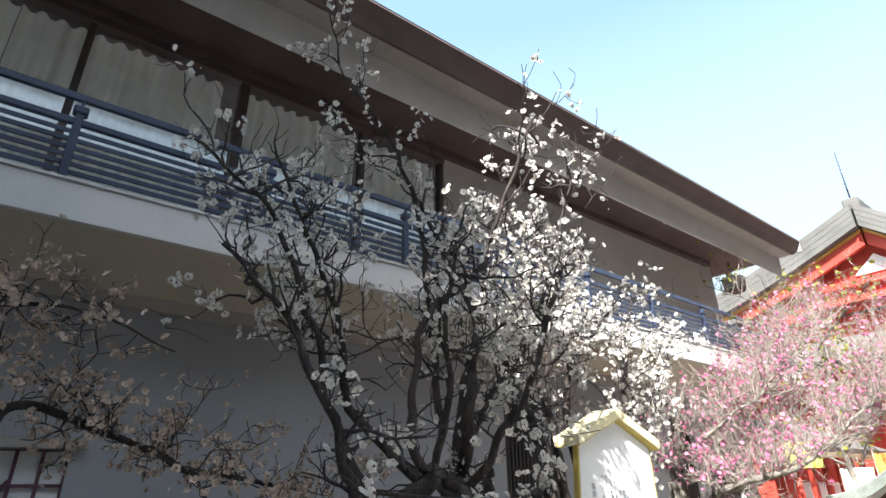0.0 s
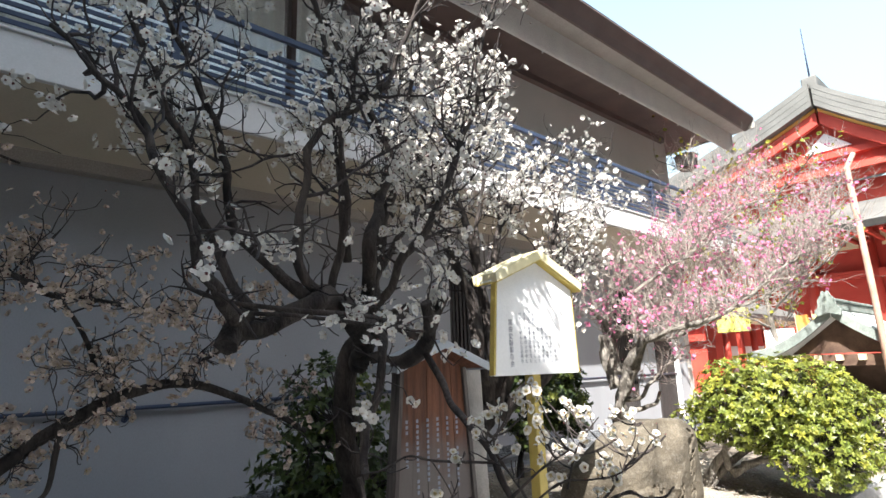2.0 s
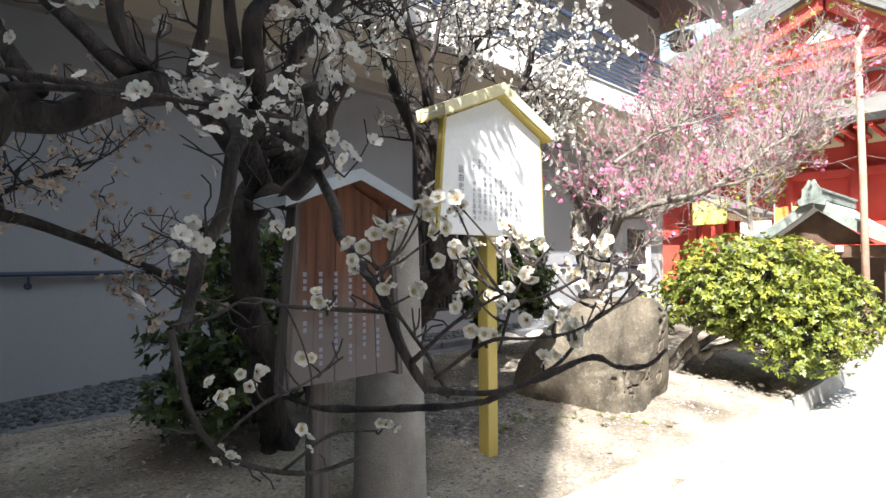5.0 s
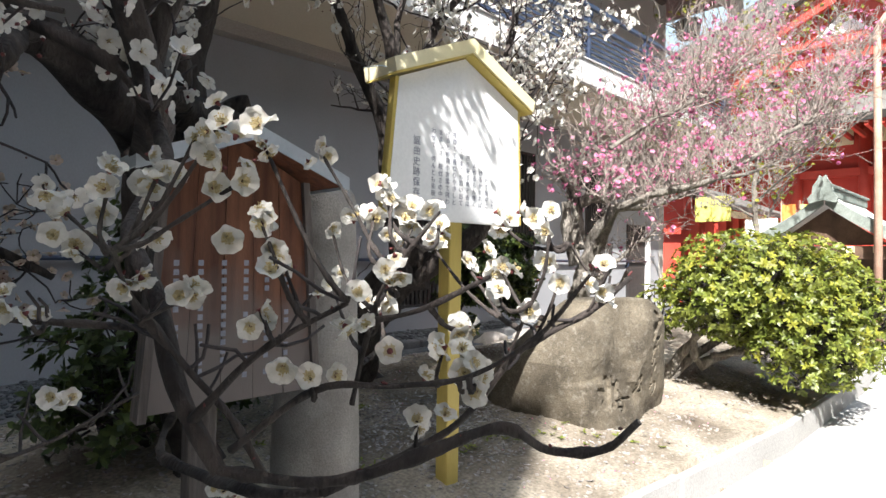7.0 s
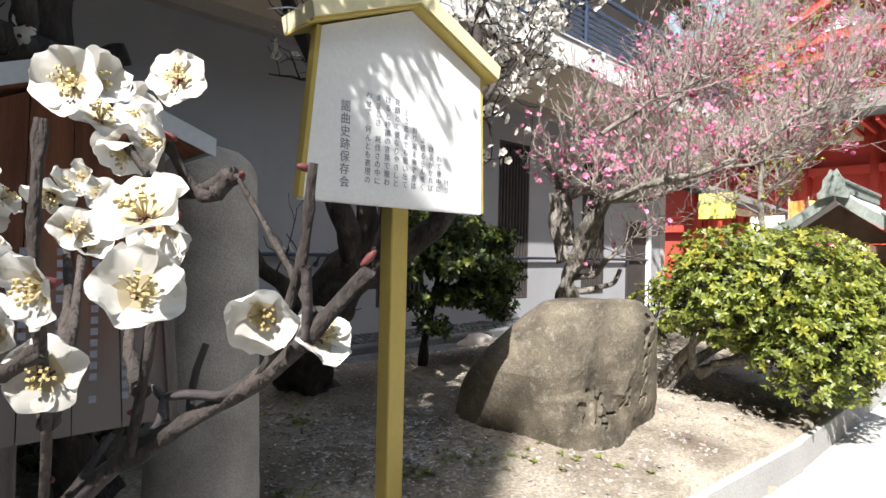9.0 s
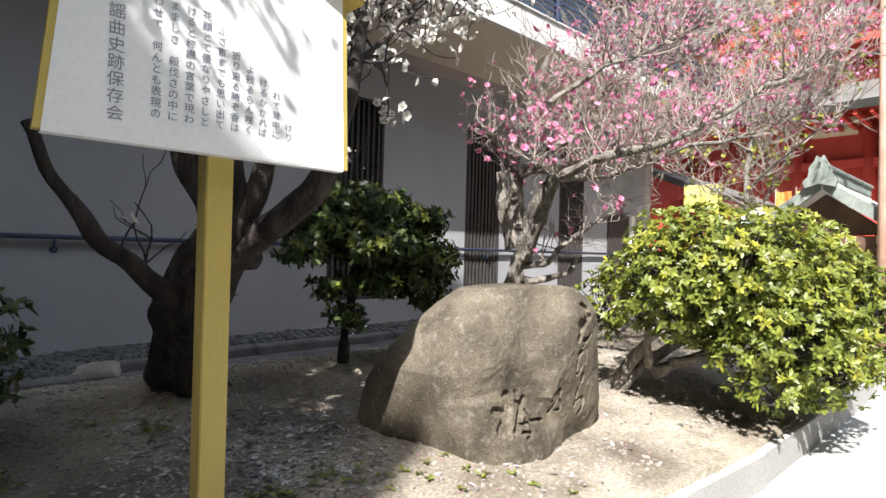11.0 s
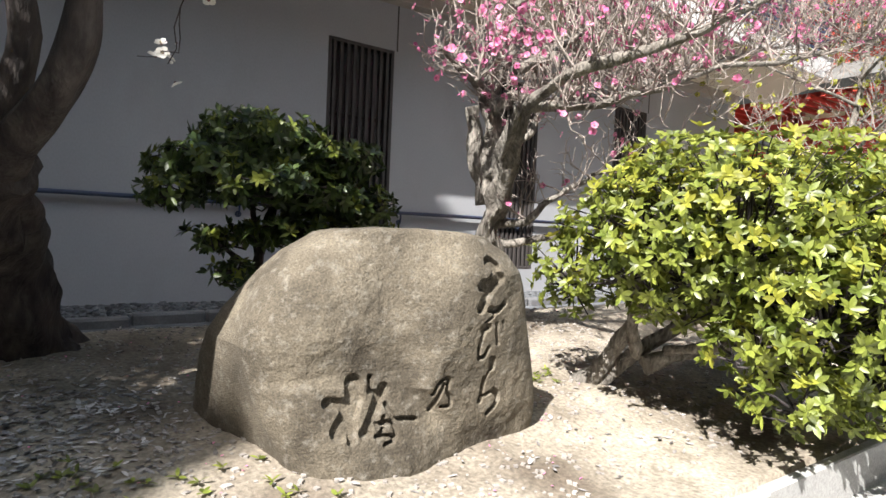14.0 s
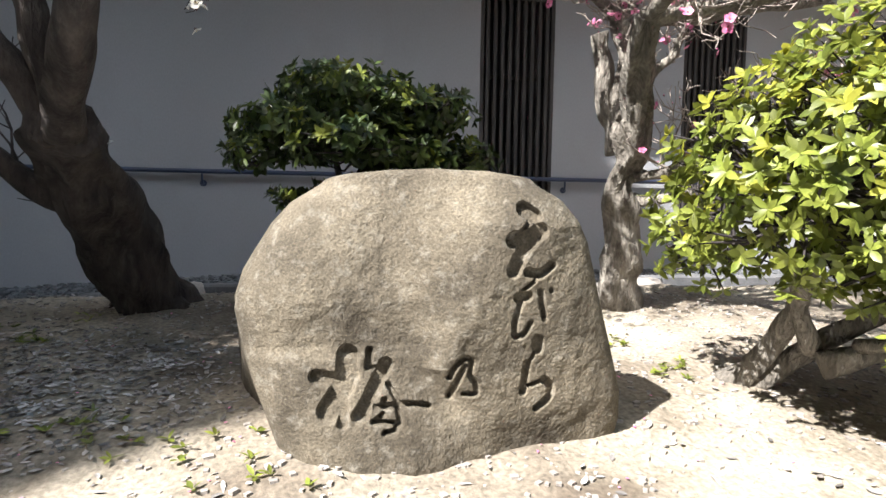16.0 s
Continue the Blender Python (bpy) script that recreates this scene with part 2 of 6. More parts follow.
# ---------------- mesh tools ----------------
class Geo:
    """Collects vertices and faces, with a material index per face."""

    def __init__(self):
        self.v, self.f, self.m, self.smooth = [], [], [], []

    def add(self, verts, faces, mi=0, smooth=False):
        k = len(self.v)
        self.v.extend([tuple(p) for p in verts])
        for f in faces:
            self.f.append(tuple(k + i for i in f))
            self.m.append(mi)
            self.smooth.append(smooth)

    def box(self, c, s, rot=None, mi=0, bevel=0.0):
        hx, hy, hz = s[0] / 2, s[1] / 2, s[2] / 2
        b = min(bevel, hx * 0.45, hy * 0.45, hz * 0.45)
        if b <= 0:
            pts = [Vector((x, y, z)) for z in (-hz, hz) for y in (-hy, hy) for x in (-hx, hx)]
            faces = [(0, 2, 3, 1), (4, 5, 7, 6), (0, 1, 5, 4), (2, 6, 7, 3), (0, 4, 6, 2), (1, 3, 7, 5)]
        else:
            pts = []
            for sx in (-1, 1):
                for sy in (-1, 1):
                    for sz in (-1, 1):
                        pts += [Vector((sx * hx, sy * (hy - b), sz * (hz - b))), Vector((sx * (hx - b), sy * hy, sz * (hz - b))), Vector((sx * (hx - b), sy * (hy - b), sz * hz))]
            bm = bmesh.new()
            for p in pts:
                bm.verts.new(p)
            bmesh.ops.convex_hull(bm, input=list(bm.verts))
            bm.verts.index_update()
            pts = [v.co.copy() for v in bm.verts]
            faces = [[v.index for v in f.verts] for f in bm.faces]
            bm.free()
        c = Vector(c)
        self.add([(rot @ p if rot else p) + c for p in pts], faces, mi)
        return self

    def span(self, x0, x1, y0, y1, z0, z1, mi=0, bevel=0.0):
        return self.box(((x0 + x1) / 2, (y0 + y1) / 2, (z0 + z1) / 2), (abs(x1 - x0), abs(y1 - y0), abs(z1 - z0)), None, mi, bevel)

    def tube(self, pts, radii, sides=8, mi=0, cap=True, rough=0.0, rng=None):
        pts = [Vector(p) for p in pts]
        n = len(pts)
        base = len(self.v)
        up = Vector((0.31, 0.17, 0.93))
        prev = None
        for i, p in enumerate(pts):
            d = (pts[min(i + 1, n - 1)] - pts[max(i - 1, 0)])
            d = d.normalized() if d.length > 1e-9 else Vector((0, 0, 1))
            a = (prev - d * prev.dot(d)) if prev is not None else d.cross(up)
            if a.length < 1e-6:
                a = d.cross(Vector((1, 0, 0)))
            a.normalize()
            prev = a
            b = d.cross(a)
            for k in range(sides):
                th = 2 * math.pi * k / sides
                r = radii[i]
                if rough:
                    c, s = math.cos(th), math.sin(th)
                    r *= 1 + rough * (0.8 * noise.noise(Vector((p.x * 5 + c, p.y * 5 + s, p.z * 3.5))) + 0.8 * noise.noise(Vector((c * 2.6 + p.x * 2, s * 2.6 + p.y * 2, p.z * 4))) - 0.9 * abs(noise.noise(Vector((c * 6 + p.x, s * 6 + p.y, p.z * 3.2)))))
                self.v.append(tuple(p + a * (r * math.cos(th)) + b * (r * math.sin(th))))
        for i in range(n - 1):
            for k in range(sides):
                k2 = (k + 1) % sides
                self.f.append((base + i * sides + k, base + i * sides + k2, base + (i + 1) * sides + k2, base + (i + 1) * sides + k))
                self.m.append(mi)
                self.smooth.append(True)
        if cap:
            self.f.append(tuple(base + k for k in range(sides))[::-1])
            self.f.append(tuple(base + (n - 1) * sides + k for k in range(sides)))
            self.m += [mi, mi]
            self.smooth += [False, False]
        return self

    def prism(self, poly, axis, lo, hi, mi=0):
        """Extrudes a 2D polygon along an axis; poly holds the two other coordinates in xyz order."""
        def p3(q, w):
            return {"x": (w, q[0], q[1]), "y": (q[0], w, q[1]), "z": (q[0], q[1], w)}[axis]
        n = len(poly)
        self.add([p3(q, lo) for q in poly] + [p3(q, hi) for q in poly], [tuple(range(n))[::-1], tuple(range(n, 2 * n))] + [(i, (i + 1) % n, n + (i + 1) % n, n + i) for i in range(n)], mi)
        return self

    def mesh(self, name, mats):
        me = bpy.data.meshes.new(name)
        me.from_pydata(self.v, [], self.f)
        for m in (mats if isinstance(mats, (list, tuple)) else [mats]):
            me.materials.append(m)
        me.polygons.foreach_set("material_index", self.m)
        me.polygons.foreach_set("use_smooth", self.smooth)
        me.validate()
        me.update()
        return me


def fix_normals(me):
    bm = bmesh.new()
    bm.from_mesh(me)
    bmesh.ops.recalc_face_normals(bm, faces=list(bm.faces))
    bm.to_mesh(me)
    bm.free()


def part(name, geo, mats, parent=None, label="", kind=""):
    me = geo.mesh(name, mats)
    if len(me.polygons) < 60000:
        fix_normals(me)
    ob = new(name, me)
    if parent is not None:
        ob.parent = parent
    return tagged(ob, label=label, kind=kind)


def thing(name, label, category, at=(0, 0, 0), group="", kind=""):
    ob = new(name)
    ob.empty_display_size = 0.2
    ob.location = at
    return tagged(ob, label, category, group, kind)


def under(ob, parent):
    """Keeps world-space meshes in place under a thing that stands away from the origin."""
    ob.parent = parent
    ob.matrix_parent_inverse = Matrix.Translation(-Vector(parent.location))
    return ob


def wpart(name, geo, mats, parent, label="", kind=""):
    return under(part(name, geo, mats, None, label, kind), parent)


def spline(pts, steps=6):
    """A smooth line through the points."""
    P = [Vector(p) for p in pts]
    P = [P[0] * 2 - P[1]] + P + [P[-1] * 2 - P[-2]]
    out = []
    for i in range(1, len(P) - 2):
        a, b, c, d = P[i - 1:i + 3]
        for s in range(steps):
            t = s / steps
            out.append(0.5 * (2 * b + (c - a) * t + (2 * a - 5 * b + 4 * c - d) * t * t + (3 * b - a - 3 * c + d) * t ** 3))
    out.append(P[-2])
    return out


def taper(n, r0, r1, power=1.0):
    return [r0 + (r1 - r0) * (i / (n - 1)) ** power for i in range(n)]


def ground_z(x, y):
    """Height of the planted bed and the paving."""
    e = max(0.0, min(1.0, (x - 2.2) / 2.5))
    rise = 0.135 * max(0.0, min(y, 5.5) - 3.35) * (0.35 + 0.65 * e)
    fall = max(0.0, y - 5.5) * 0.2
    z = rise - min(fall, rise)
    if y < 3.35:
        z -= 0.06 * min(1.0, (3.35 - y) / 0.5)
    return z


# ---------------- ground ----------------
def axis(lo, hi, step, far):
    a = [lo + step * i for i in range(int(round((hi - lo) / step)) + 1)]
    tail = [2, 5, 12, 30, 80, 200, 600]
    return [lo - t for t in reversed(tail) if lo - t > -far] + a + [hi + t for t in tail if hi + t < far]


def sheet(xs, ys, zf):
    g = Geo()
    nx = len(xs)
    g.v = [(x, y, zf(x, y)) for y in ys for x in xs]
    for j in range(len(ys) - 1):
        for i in range(nx - 1):
            k = j * nx + i
            g.f.append((k, k + 1, k + nx + 1, k + nx))
            g.m.append(0)
            g.smooth.append(True)
    return g


def pave_z(x, y):
    low = max(0.0, min(1.0, (13.5 - x) / 2.0))
    return -0.06 - 0.24 * low + 0.004 * noise.noise(Vector((x * 1.3, y * 1.3, 0)))


tagged(part("ground", sheet(axis(-4, 14, 0.5, 900), axis(-6, 4, 0.5, 900), pave_z), M_PAVE), "pale sunlit stone-dust paving round the hall", "ground", kind="structure")


def bed_front(x):
    return 2.78 - 0.23 * max(0.0, min(1.0, (x - 5.0) / 3))


def kerb_y(x):
    """Line of the kerb between the bed and the drip strip."""
    return 6.66 + 0.44 * max(0.0, min(1.0, (x - 4.0) / 2))


def bed_z(x, y):
    n = 0.022 * noise.noise(Vector((x * 2.1, y * 2.1, 1.0))) + 0.012 * noise.noise(Vector((x * 7, y * 7, 4.0))) + 0.006 * noise.noise(Vector((x * 19, y * 19, 2.0)))
    d = y - bed_front(x)
    if d < 0.0 or y > kerb_y(x) + 0.02:
        return -0.32
    return ground_z(x, y) * min(1, d / 0.25) + (-0.05 * (1 - min(1, d / 0.25))) + n * min(1, d / 0.3) + 0.005


bed = part("ground_bed", sheet([-6 + 0.07 * i for i in range(330)], [2.40 + 0.06 * i for i in range(80)], bed_z), M_SOIL)
tagged(bed, "sandy planted bed with bare trodden soil", "ground", kind="structure")
re_ = random.Random(15)
ex = -5.5
while ex < 13.0:
    el = re_.uniform(1.7, 2.1)
    e = part("kerb", Geo().box((ex + el / 2, bed_front(ex + el / 2) - 0.015, -0.21 + re_.uniform(-0.004, 0.004)), (el - 0.003, 0.06, 0.30), Matrix.Rotation(re_.uniform(-0.01, 0.01) - (0.076 if 5 < ex + el / 2 < 8 else 0), 3, "Z"), 0, 0.008), M_PAVE)
    tagged(e, "pale concrete edging stone holding up the bed", "kerb", "edging stones of the bed", "structure")
    ex += el

# ---------------- the hall ----------------
X0, X1 = -9.0, 18.2
WINDOWS = [(8.41, 9.42), (11.32, 12.29), (14.27, 15.25)]
WZ0, WZ1 = 0.46, 3.65
ROUND = (-0.1, 1.2, 0.9, 2.5)


def wall_with_holes(x0, x1, z0, z1, y0, y1, holes):
    g = Geo()
    x = x0
    for a, b, c, d in sorted(holes):
        g.span(x, a, y0, y1, z0, z1)
        g.span(a, b, y0, y1, z0, c)
        g.span(a, b, y0, y1, d, z1)
        x = b
    g.span(x, x1, y0, y1, z0, z1)
    return g


holes = [ROUND] + [(a, b, WZ0, WZ1) for a, b in WINDOWS]
tagged(part("wall_south", wall_with_holes(X0, X1, -0.3, 5.0, 8.5, 8.78, holes), M_PLASTER), "pale grey plastered hall wall with tall slatted windows", "wall", kind="structure")
tagged(part("wall_upper", wall_with_holes(X0, X1, 5.2, 9.1, 8.5, 8.72, [(X0 + 0.3, 6.95, 5.45, 8.85)]), M_PLASTER_UP), "brownish plastered upper wall under deep eaves", "wall", kind="structure")
# unseen openings along the back wall are added to backlight the curtains
shell = Geo()
shell.span(X0, X1, 15.0, 15.3, -0.3, 5.8)
shell.span(X0, X1, 15.0, 15.3, 8.8, 9.1)
for k in range(12):
    shell.span(X0 + k * 2.45, X0 + k * 2.45 + 0.2, 15.0, 15.3, 5.8, 8.8)
shell.span(X0 - 0.3, X0, 8.5, 15.3, -0.3, 9.1)
shell.span(X1, X1 + 0.3, 8.5, 15.3, -0.3, 9.1)
tagged(part("wall_back", shell, M_PLASTER_UP), "plain closing walls of the hall, with rear openings added to backlight the curtains", "wall", kind="structure")
tagged(part("floor_upper", Geo().span(X0, X1, 8.78, 15.0, 4.9, 5.2), M_ROOM_UP), "upper floor inside the hall", "floor", kind="structure")
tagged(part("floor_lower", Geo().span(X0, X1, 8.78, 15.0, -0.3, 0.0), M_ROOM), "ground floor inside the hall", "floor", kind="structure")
tagged(part("ceiling_upper", Geo().span(X0, X1, 8.72, 15.0, 9.1, 9.2), M_ROOM_UP), "ceiling of the upper room", "ceiling", kind="structure")
# dark sheet put in for the shade behind the slatted windows
tagged(part("partition", Geo().span(X0, X1, 9.9, 10.0, 0.0, 4.9), M_ROOM), "dark sheet standing in for the unlit depth behind the slatted windows", "wall", kind="structure")

seams = Geo()
for a, b in WINDOWS:
    seams.span(b + 0.03, b + 0.05, 8.495, 8.5, WZ1, 4.3)
tagged(part("trim_seam", seams, M_DARK), "dark joints in the plaster above the windows", "trim", kind="structure")
tagged(part("trim_beam", Geo().span(X0, X1 + 0.1, 8.3, 8.5, 4.3, 4.5, 0, 0.01), M_EAVE), "dark wall-top beam below the balcony", "beam", kind="structure")


def slatted_window(a, b, i):
    w = thing("window_%d" % i, "tall window with dark vertical timber slats", "window", ((a + b) / 2, 8.5, WZ0), "slatted windows", "structure")
    fr = Geo()
    for x in (a, b - 0.05):
        fr.span(x, x + 0.05, 8.5, 8.66, WZ0, WZ1, 0, 0.006)
    for z in (WZ0, WZ1 - 0.05):
        fr.span(a + 0.05, b - 0.05, 8.502, 8.66, z, z + 0.05, 0, 0.006)
    wpart("window_frame", fr, M_DARK, w)
    pane = wpart("pane", Geo().span(a + 0.05, b - 0.05, 8.63, 8.64, WZ0 + 0.05, WZ1 - 0.05), M_GLASS, w)
    pane.visible_shadow = False
    n = 9
    for k in range(n):
        x = a + 0.05 + (b - a - 0.1) * (k + 0.5) / n
        wpart("slat", Geo().span(x - 0.024, x + 0.024, 8.505, 8.56, WZ0 + 0.05, WZ1 - 0.05, 0, 0.005), M_DARK, w)
    for z in (1.45, 2.6):
        wpart("crossbar", Geo().span(a + 0.05, b - 0.05, 8.57, 8.6, z, z + 0.04), M_DARK, w)


for i, (a, b) in enumerate(WINDOWS):
    slatted_window(a, b, i + 1)


def lattice_window():
    a, b, c, d = ROUND
    w = thing("window_4", "low window with purple-brown flower lattice and pale paper", "window", ((a + b) / 2, 8.5, c), kind="structure")
    wpart("lintel", Geo().span(a - 0.15, b + 0.15, 8.38, 8.5, d, d + 0.12, 0, 0.01), M_EAVE, w)
    wpart("paper", Geo().span(a, b, 8.64, 8.66, c, d), M_WHITE, w, "pale bluish paper")
    lat = material("lattice_timber", (0.09, 0.035, 0.05), (0.14, 0.06, 0.08), 0.7, 5, 50, 0.1)
    for k in range(6):
        x = a + (b - a) * k / 5
        wpart("lattice_bar", Geo().span(x - 0.02, x + 0.02, 8.56, 8.6, c, d), lat, w)
    for k in range(5):
        z = c + (d - c) * k / 4
        wpart("lattice_bar", Geo().span(a, b, 8.6, 8.63, z - 0.02, z + 0.02), lat, w)
    for k in range(6):
        th = math.pi * 2 * k / 6
        g = Geo()
        g.box(((a + b) / 2 + 0.14 * math.cos(th), 8.545, 1.95 + 0.14 * math.sin(th)), (0.2, 0.02, 0.05), Matrix.Rotation(-th, 3, "Y"), 0, 0.008)
        wpart("petal_bar", g, lat, w)


lattice_window()

# handrail along the wall
rail = thing("handrail", "dark blue-grey metal handrail on the plaster wall", "handrail", (4.5, 8.44, 1.3))
wpart("rail_tube", Geo().tube([(X0 + 1, 8.43, 1.3), (17.5, 8.43, 1.3)], [0.028, 0.028], 10), M_RAIL, rail)
for x in (-4.1, -1.8, 0.5, 2.75, 5.03, 7.3, 9.59, 11.9, 14.1, 16.3):
    wpart("bracket", Geo().tube(spline([(x, 8.43, 1.28), (x, 8.43, 1.2), (x, 8.46, 1.16), (x, 8.5, 1.16)], 4), [0.013] * 13, 8), M_RAIL, rail)
    wpart("wall_plate", Geo().tube([(x, 8.485, 1.16), (x, 8.5, 1.16)], [0.04, 0.04], 12), M_RAIL, rail)

# balcony
BX1 = 19.6
tagged(part("balcony_slab", Geo().span(X0, BX1, 7.06, 8.5, 5.08, 5.2), M_FASCIA), "balcony floor slab", "balcony", kind="structure")
sof = Geo()
sof.prism([(7.05, 4.80), (8.3, 4.48), (8.3, 4.53), (7.05, 4.86)], "x", X0, BX1)
tagged(part("balcony_soffit", sof, M_SOFFIT), "ochre painted balcony soffit", "soffit", kind="structure")
fas = Geo().span(X0, BX1 + 0.05, 6.98, 7.05, 4.80, 5.26, 0, 0.008)
fas.span(BX1, BX1 + 0.05, 7.05, 8.5, 4.80, 5.26)
fas.span(X0, BX1 + 0.07, 6.95, 7.09, 5.262, 5.30, 0, 0.008)
tagged(part("balcony_fascia", fas, M_FASCIA), "off-white balcony fascia band with a thin coping", "fascia", kind="structure")

br = thing("balcony_railing", "blue-black metal balcony railing with horizontal slats", "railing", (5, 7.05, 5.3))
posts = [0.33 + 2.34 * k for k in range(-4, 9)]
for x in posts:
    p = wpart("post", Geo().span(x - 0.045, x + 0.045, 7.0, 7.09, 5.3, 6.16, 0, 0.008), M_RAIL, br)
    cap = Geo().span(x - 0.08, x + 0.08, 6.975, 7.115, 6.16, 6.27, 0, 0.02)
    wpart("post_cap", cap, M_RAIL, br)
for z, h in ((6.40, 0.05), (6.06, 0.045)):
    wpart("top_rail", Geo().span(X0, BX1, 7.01, 7.08, z - h, z + h, 0, 0.012), M_RAIL, br)
for x in posts:
    wpart("upright", Geo().span(x - 0.02, x + 0.02, 7.025, 7.065, 6.27, 6.36), M_RAIL, br)
for k in range(6):
    z = 5.40 + 0.105 * k
    wpart("slat", Geo().span(X0, BX1, 7.035, 7.06, z - 0.03, z + 0.03, 0, 0.006), M_RAIL, br)

# upper windows with curtains
MULL = [-8.6, -6.9, -4.6, -2.2, 0.12, 2.5, 4.92, 6.9]
uw = thing("window_5", "row of large upper windows with drawn pleated curtains behind", "window", (0, 8.6, 5.45), kind="structure")
for x in MULL:
    w = 0.1 if x != 2.5 else 0.16
    wpart("mullion", Geo().span(x - w / 2, x + w / 2, 8.5, 8.68, 5.45, 8.85, 0, 0.008), M_BROWN, uw)
wpart("sill", Geo().span(X0 + 0.3, 6.95, 8.48, 8.7, 5.42, 5.5, 0, 0.008), M_BROWN, uw)
wpart("head", Geo().span(X0 + 0.3, 6.95, 8.46, 8.7, 8.72, 8.86, 0, 0.008), M_BROWN, uw)
for a, b in zip(MULL[:-1], MULL[1:]):
    q = wpart("pane", Geo().span(a + 0.05, b - 0.05, 8.6, 8.612, 5.5, 8.72), M_GLASS_UP, uw)
    q.visible_shadow = False


def curtain(x0, x1, seed):
    r = random.Random(seed)
    g = Geo()
    nx, nz = int((x1 - x0) / 0.022), 10
    ph = r.random() * 6
    for j in range(nz + 1):
        t = j / nz
        for i in range(nx + 1):
            x = x0 + (x1 - x0) * i / nx
            s = x * 2 * math.pi / 0.26 + ph + 1.3 * noise.noise(Vector((x * 2.3, t * 1.2, seed)))
            amp = 0.06 + 0.03 * t + 0.015 * noise.noise(Vector((x * 3, seed, 0)))
            g.v.append((x + 0.02 * t * noise.noise(Vector((x * 3, 1, seed))), 8.80 + amp * math.copysign(abs(math.sin(s)) ** 0.7, math.sin(s)), 8.74 - 3.26 * t))
    for j in range(nz):
        for i in range(nx):
            k = j * (nx + 1) + i
            g.f.append((k, k + 1, k + nx + 2, k + nx + 1))
            g.m.append(0)
            g.smooth.append(True)
    c = part("curtain", g, M_CURTAIN)
    tagged(c, "beige pleated full-length curtain hanging behind glass", "curtain", "curtains of the upper room")
    return c


for i, (a, b) in enumerate([(-8.6, -6.0), (-5.98, -3.4), (-3.38, -0.8), (-0.78, 2.2), (2.62, 4.85), (4.97, 6.85)]):
    curtain(a, b, i + 3)

# eaves
EX1 = 19.7
tagged(part("trim_header", Geo().span(X0, X1, 8.35, 8.5, 8.86, 9.05), M_BROWN), "dark brown header above the upper windows", "trim", kind="structure")
eave = Geo().span(X0, EX1, 7.3, 15.0, 9.03, 9.09)
tagged(part("soffit_board", eave, M_BROWN), "dark brown boarded inner soffit", "soffit", kind="structure")
tagged(part("soffit_plain", Geo().span(X0, EX1, 6.30, 7.3, 8.99, 9.05), M_EAVE), "plain grey-brown outer soffit board", "soffit", kind="structure")
ribs = thing("eave_louvre", "hanging band of grey-brown metal louvre slats under the eaves", "louvre", (5, 6.8, 8.3), kind="structure")
for k in range(19):
    z = 8.33 + 0.0355 * k
    wpart("slat", Geo().box(((X0 + EX1) / 2, 6.80, z), (EX1 - X0, 0.046, 0.010), Matrix.Rotation(radians(-24), 3, "X"), 0, 0.003), M_RIB, ribs)
for k in range(10):
    x = X0 + 0.6 + k * 3.05
    wpart("hanger", Geo().span(x - 0.012, x + 0.012, 6.835, 6.86, 8.3, 9.05), M_RIB, ribs)
wpart("end_plate", Geo().span(EX1 - 0.02, EX1, 6.75, 6.87, 8.29, 9.05), M_RIB, ribs)
gut = Geo().prism([(6.30, 8.95), (6.36, 8.95), (6.36, 9.36), (6.06, 9.36), (6.04, 9.30), (6.22, 9.10)], "x", X0, EX1 + 0.05)
tagged(part("eave_fascia", gut, M_BROWN), "dark red-brown metal eave edge", "fascia", kind="structure")
roof = Geo().prism([(6.05, 9.37), (12.0, 12.0), (17.5, 9.37)], "x", X0, EX1)
tagged(part("roof", roof, M_ROOF), "dark tiled hall roof", "roof", kind="structure")
tagged(part("eave_gable_board", Geo().prism([(6.06, 9.0), (15, 9.0), (15, 9.36), (6.06, 9.36)], "x", EX1 + 0.05, EX1 + 0.12), M_EAVE), "board closing the end of the eaves", "fascia", kind="structure")

# hanging lantern at the gable end
LX, LY = 19.0, 8.05
lan = thing("hanging_lantern", "six-sided metal hanging lantern with pale panes", "lantern", (LX, LY, 8.0))
wpart("chain", Geo().tube([(LX, LY, 8.6), (LX, LY, 9.04)], [0.015, 0.015], 6), M_RAIL, lan)
wpart("lantern_roof", Geo().tube([(LX, LY, 8.46), (LX, LY, 8.52), (LX, LY, 8.62)], [0.43, 0.24, 0.03], 6), M_BROWN, lan)
wpart("lantern_base", Geo().tube([(LX, LY, 7.98), (LX, LY, 8.04)], [0.27, 0.31], 6), M_BROWN, lan)
wpart("lantern_body", Geo().tube([(LX, LY, 8.04), (LX, LY, 8.46)], [0.28, 0.34], 6), M_WHITE, lan, "pale panes")
for k in range(18):
    th = math.pi * k / 9
    q = 1.0 if k % 3 == 0 else 0.90
    w = 0.02 if k % 3 == 0 else 0.009
    wpart("lantern_bar", Geo().tube([(LX + 0.295 * q * math.cos(th), LY + 0.295 * q * math.sin(th), 8.02), (LX + 0.355 * q * math.cos(th), LY + 0.355 * q * math.sin(th), 8.48)], [w, w], 6), M_BROWN, lan)

# strip of edging tiles along the wall
def strip_rise(x):
    return 0.16 * max(0.0, min(1.0, (x - 2.5) / 3))


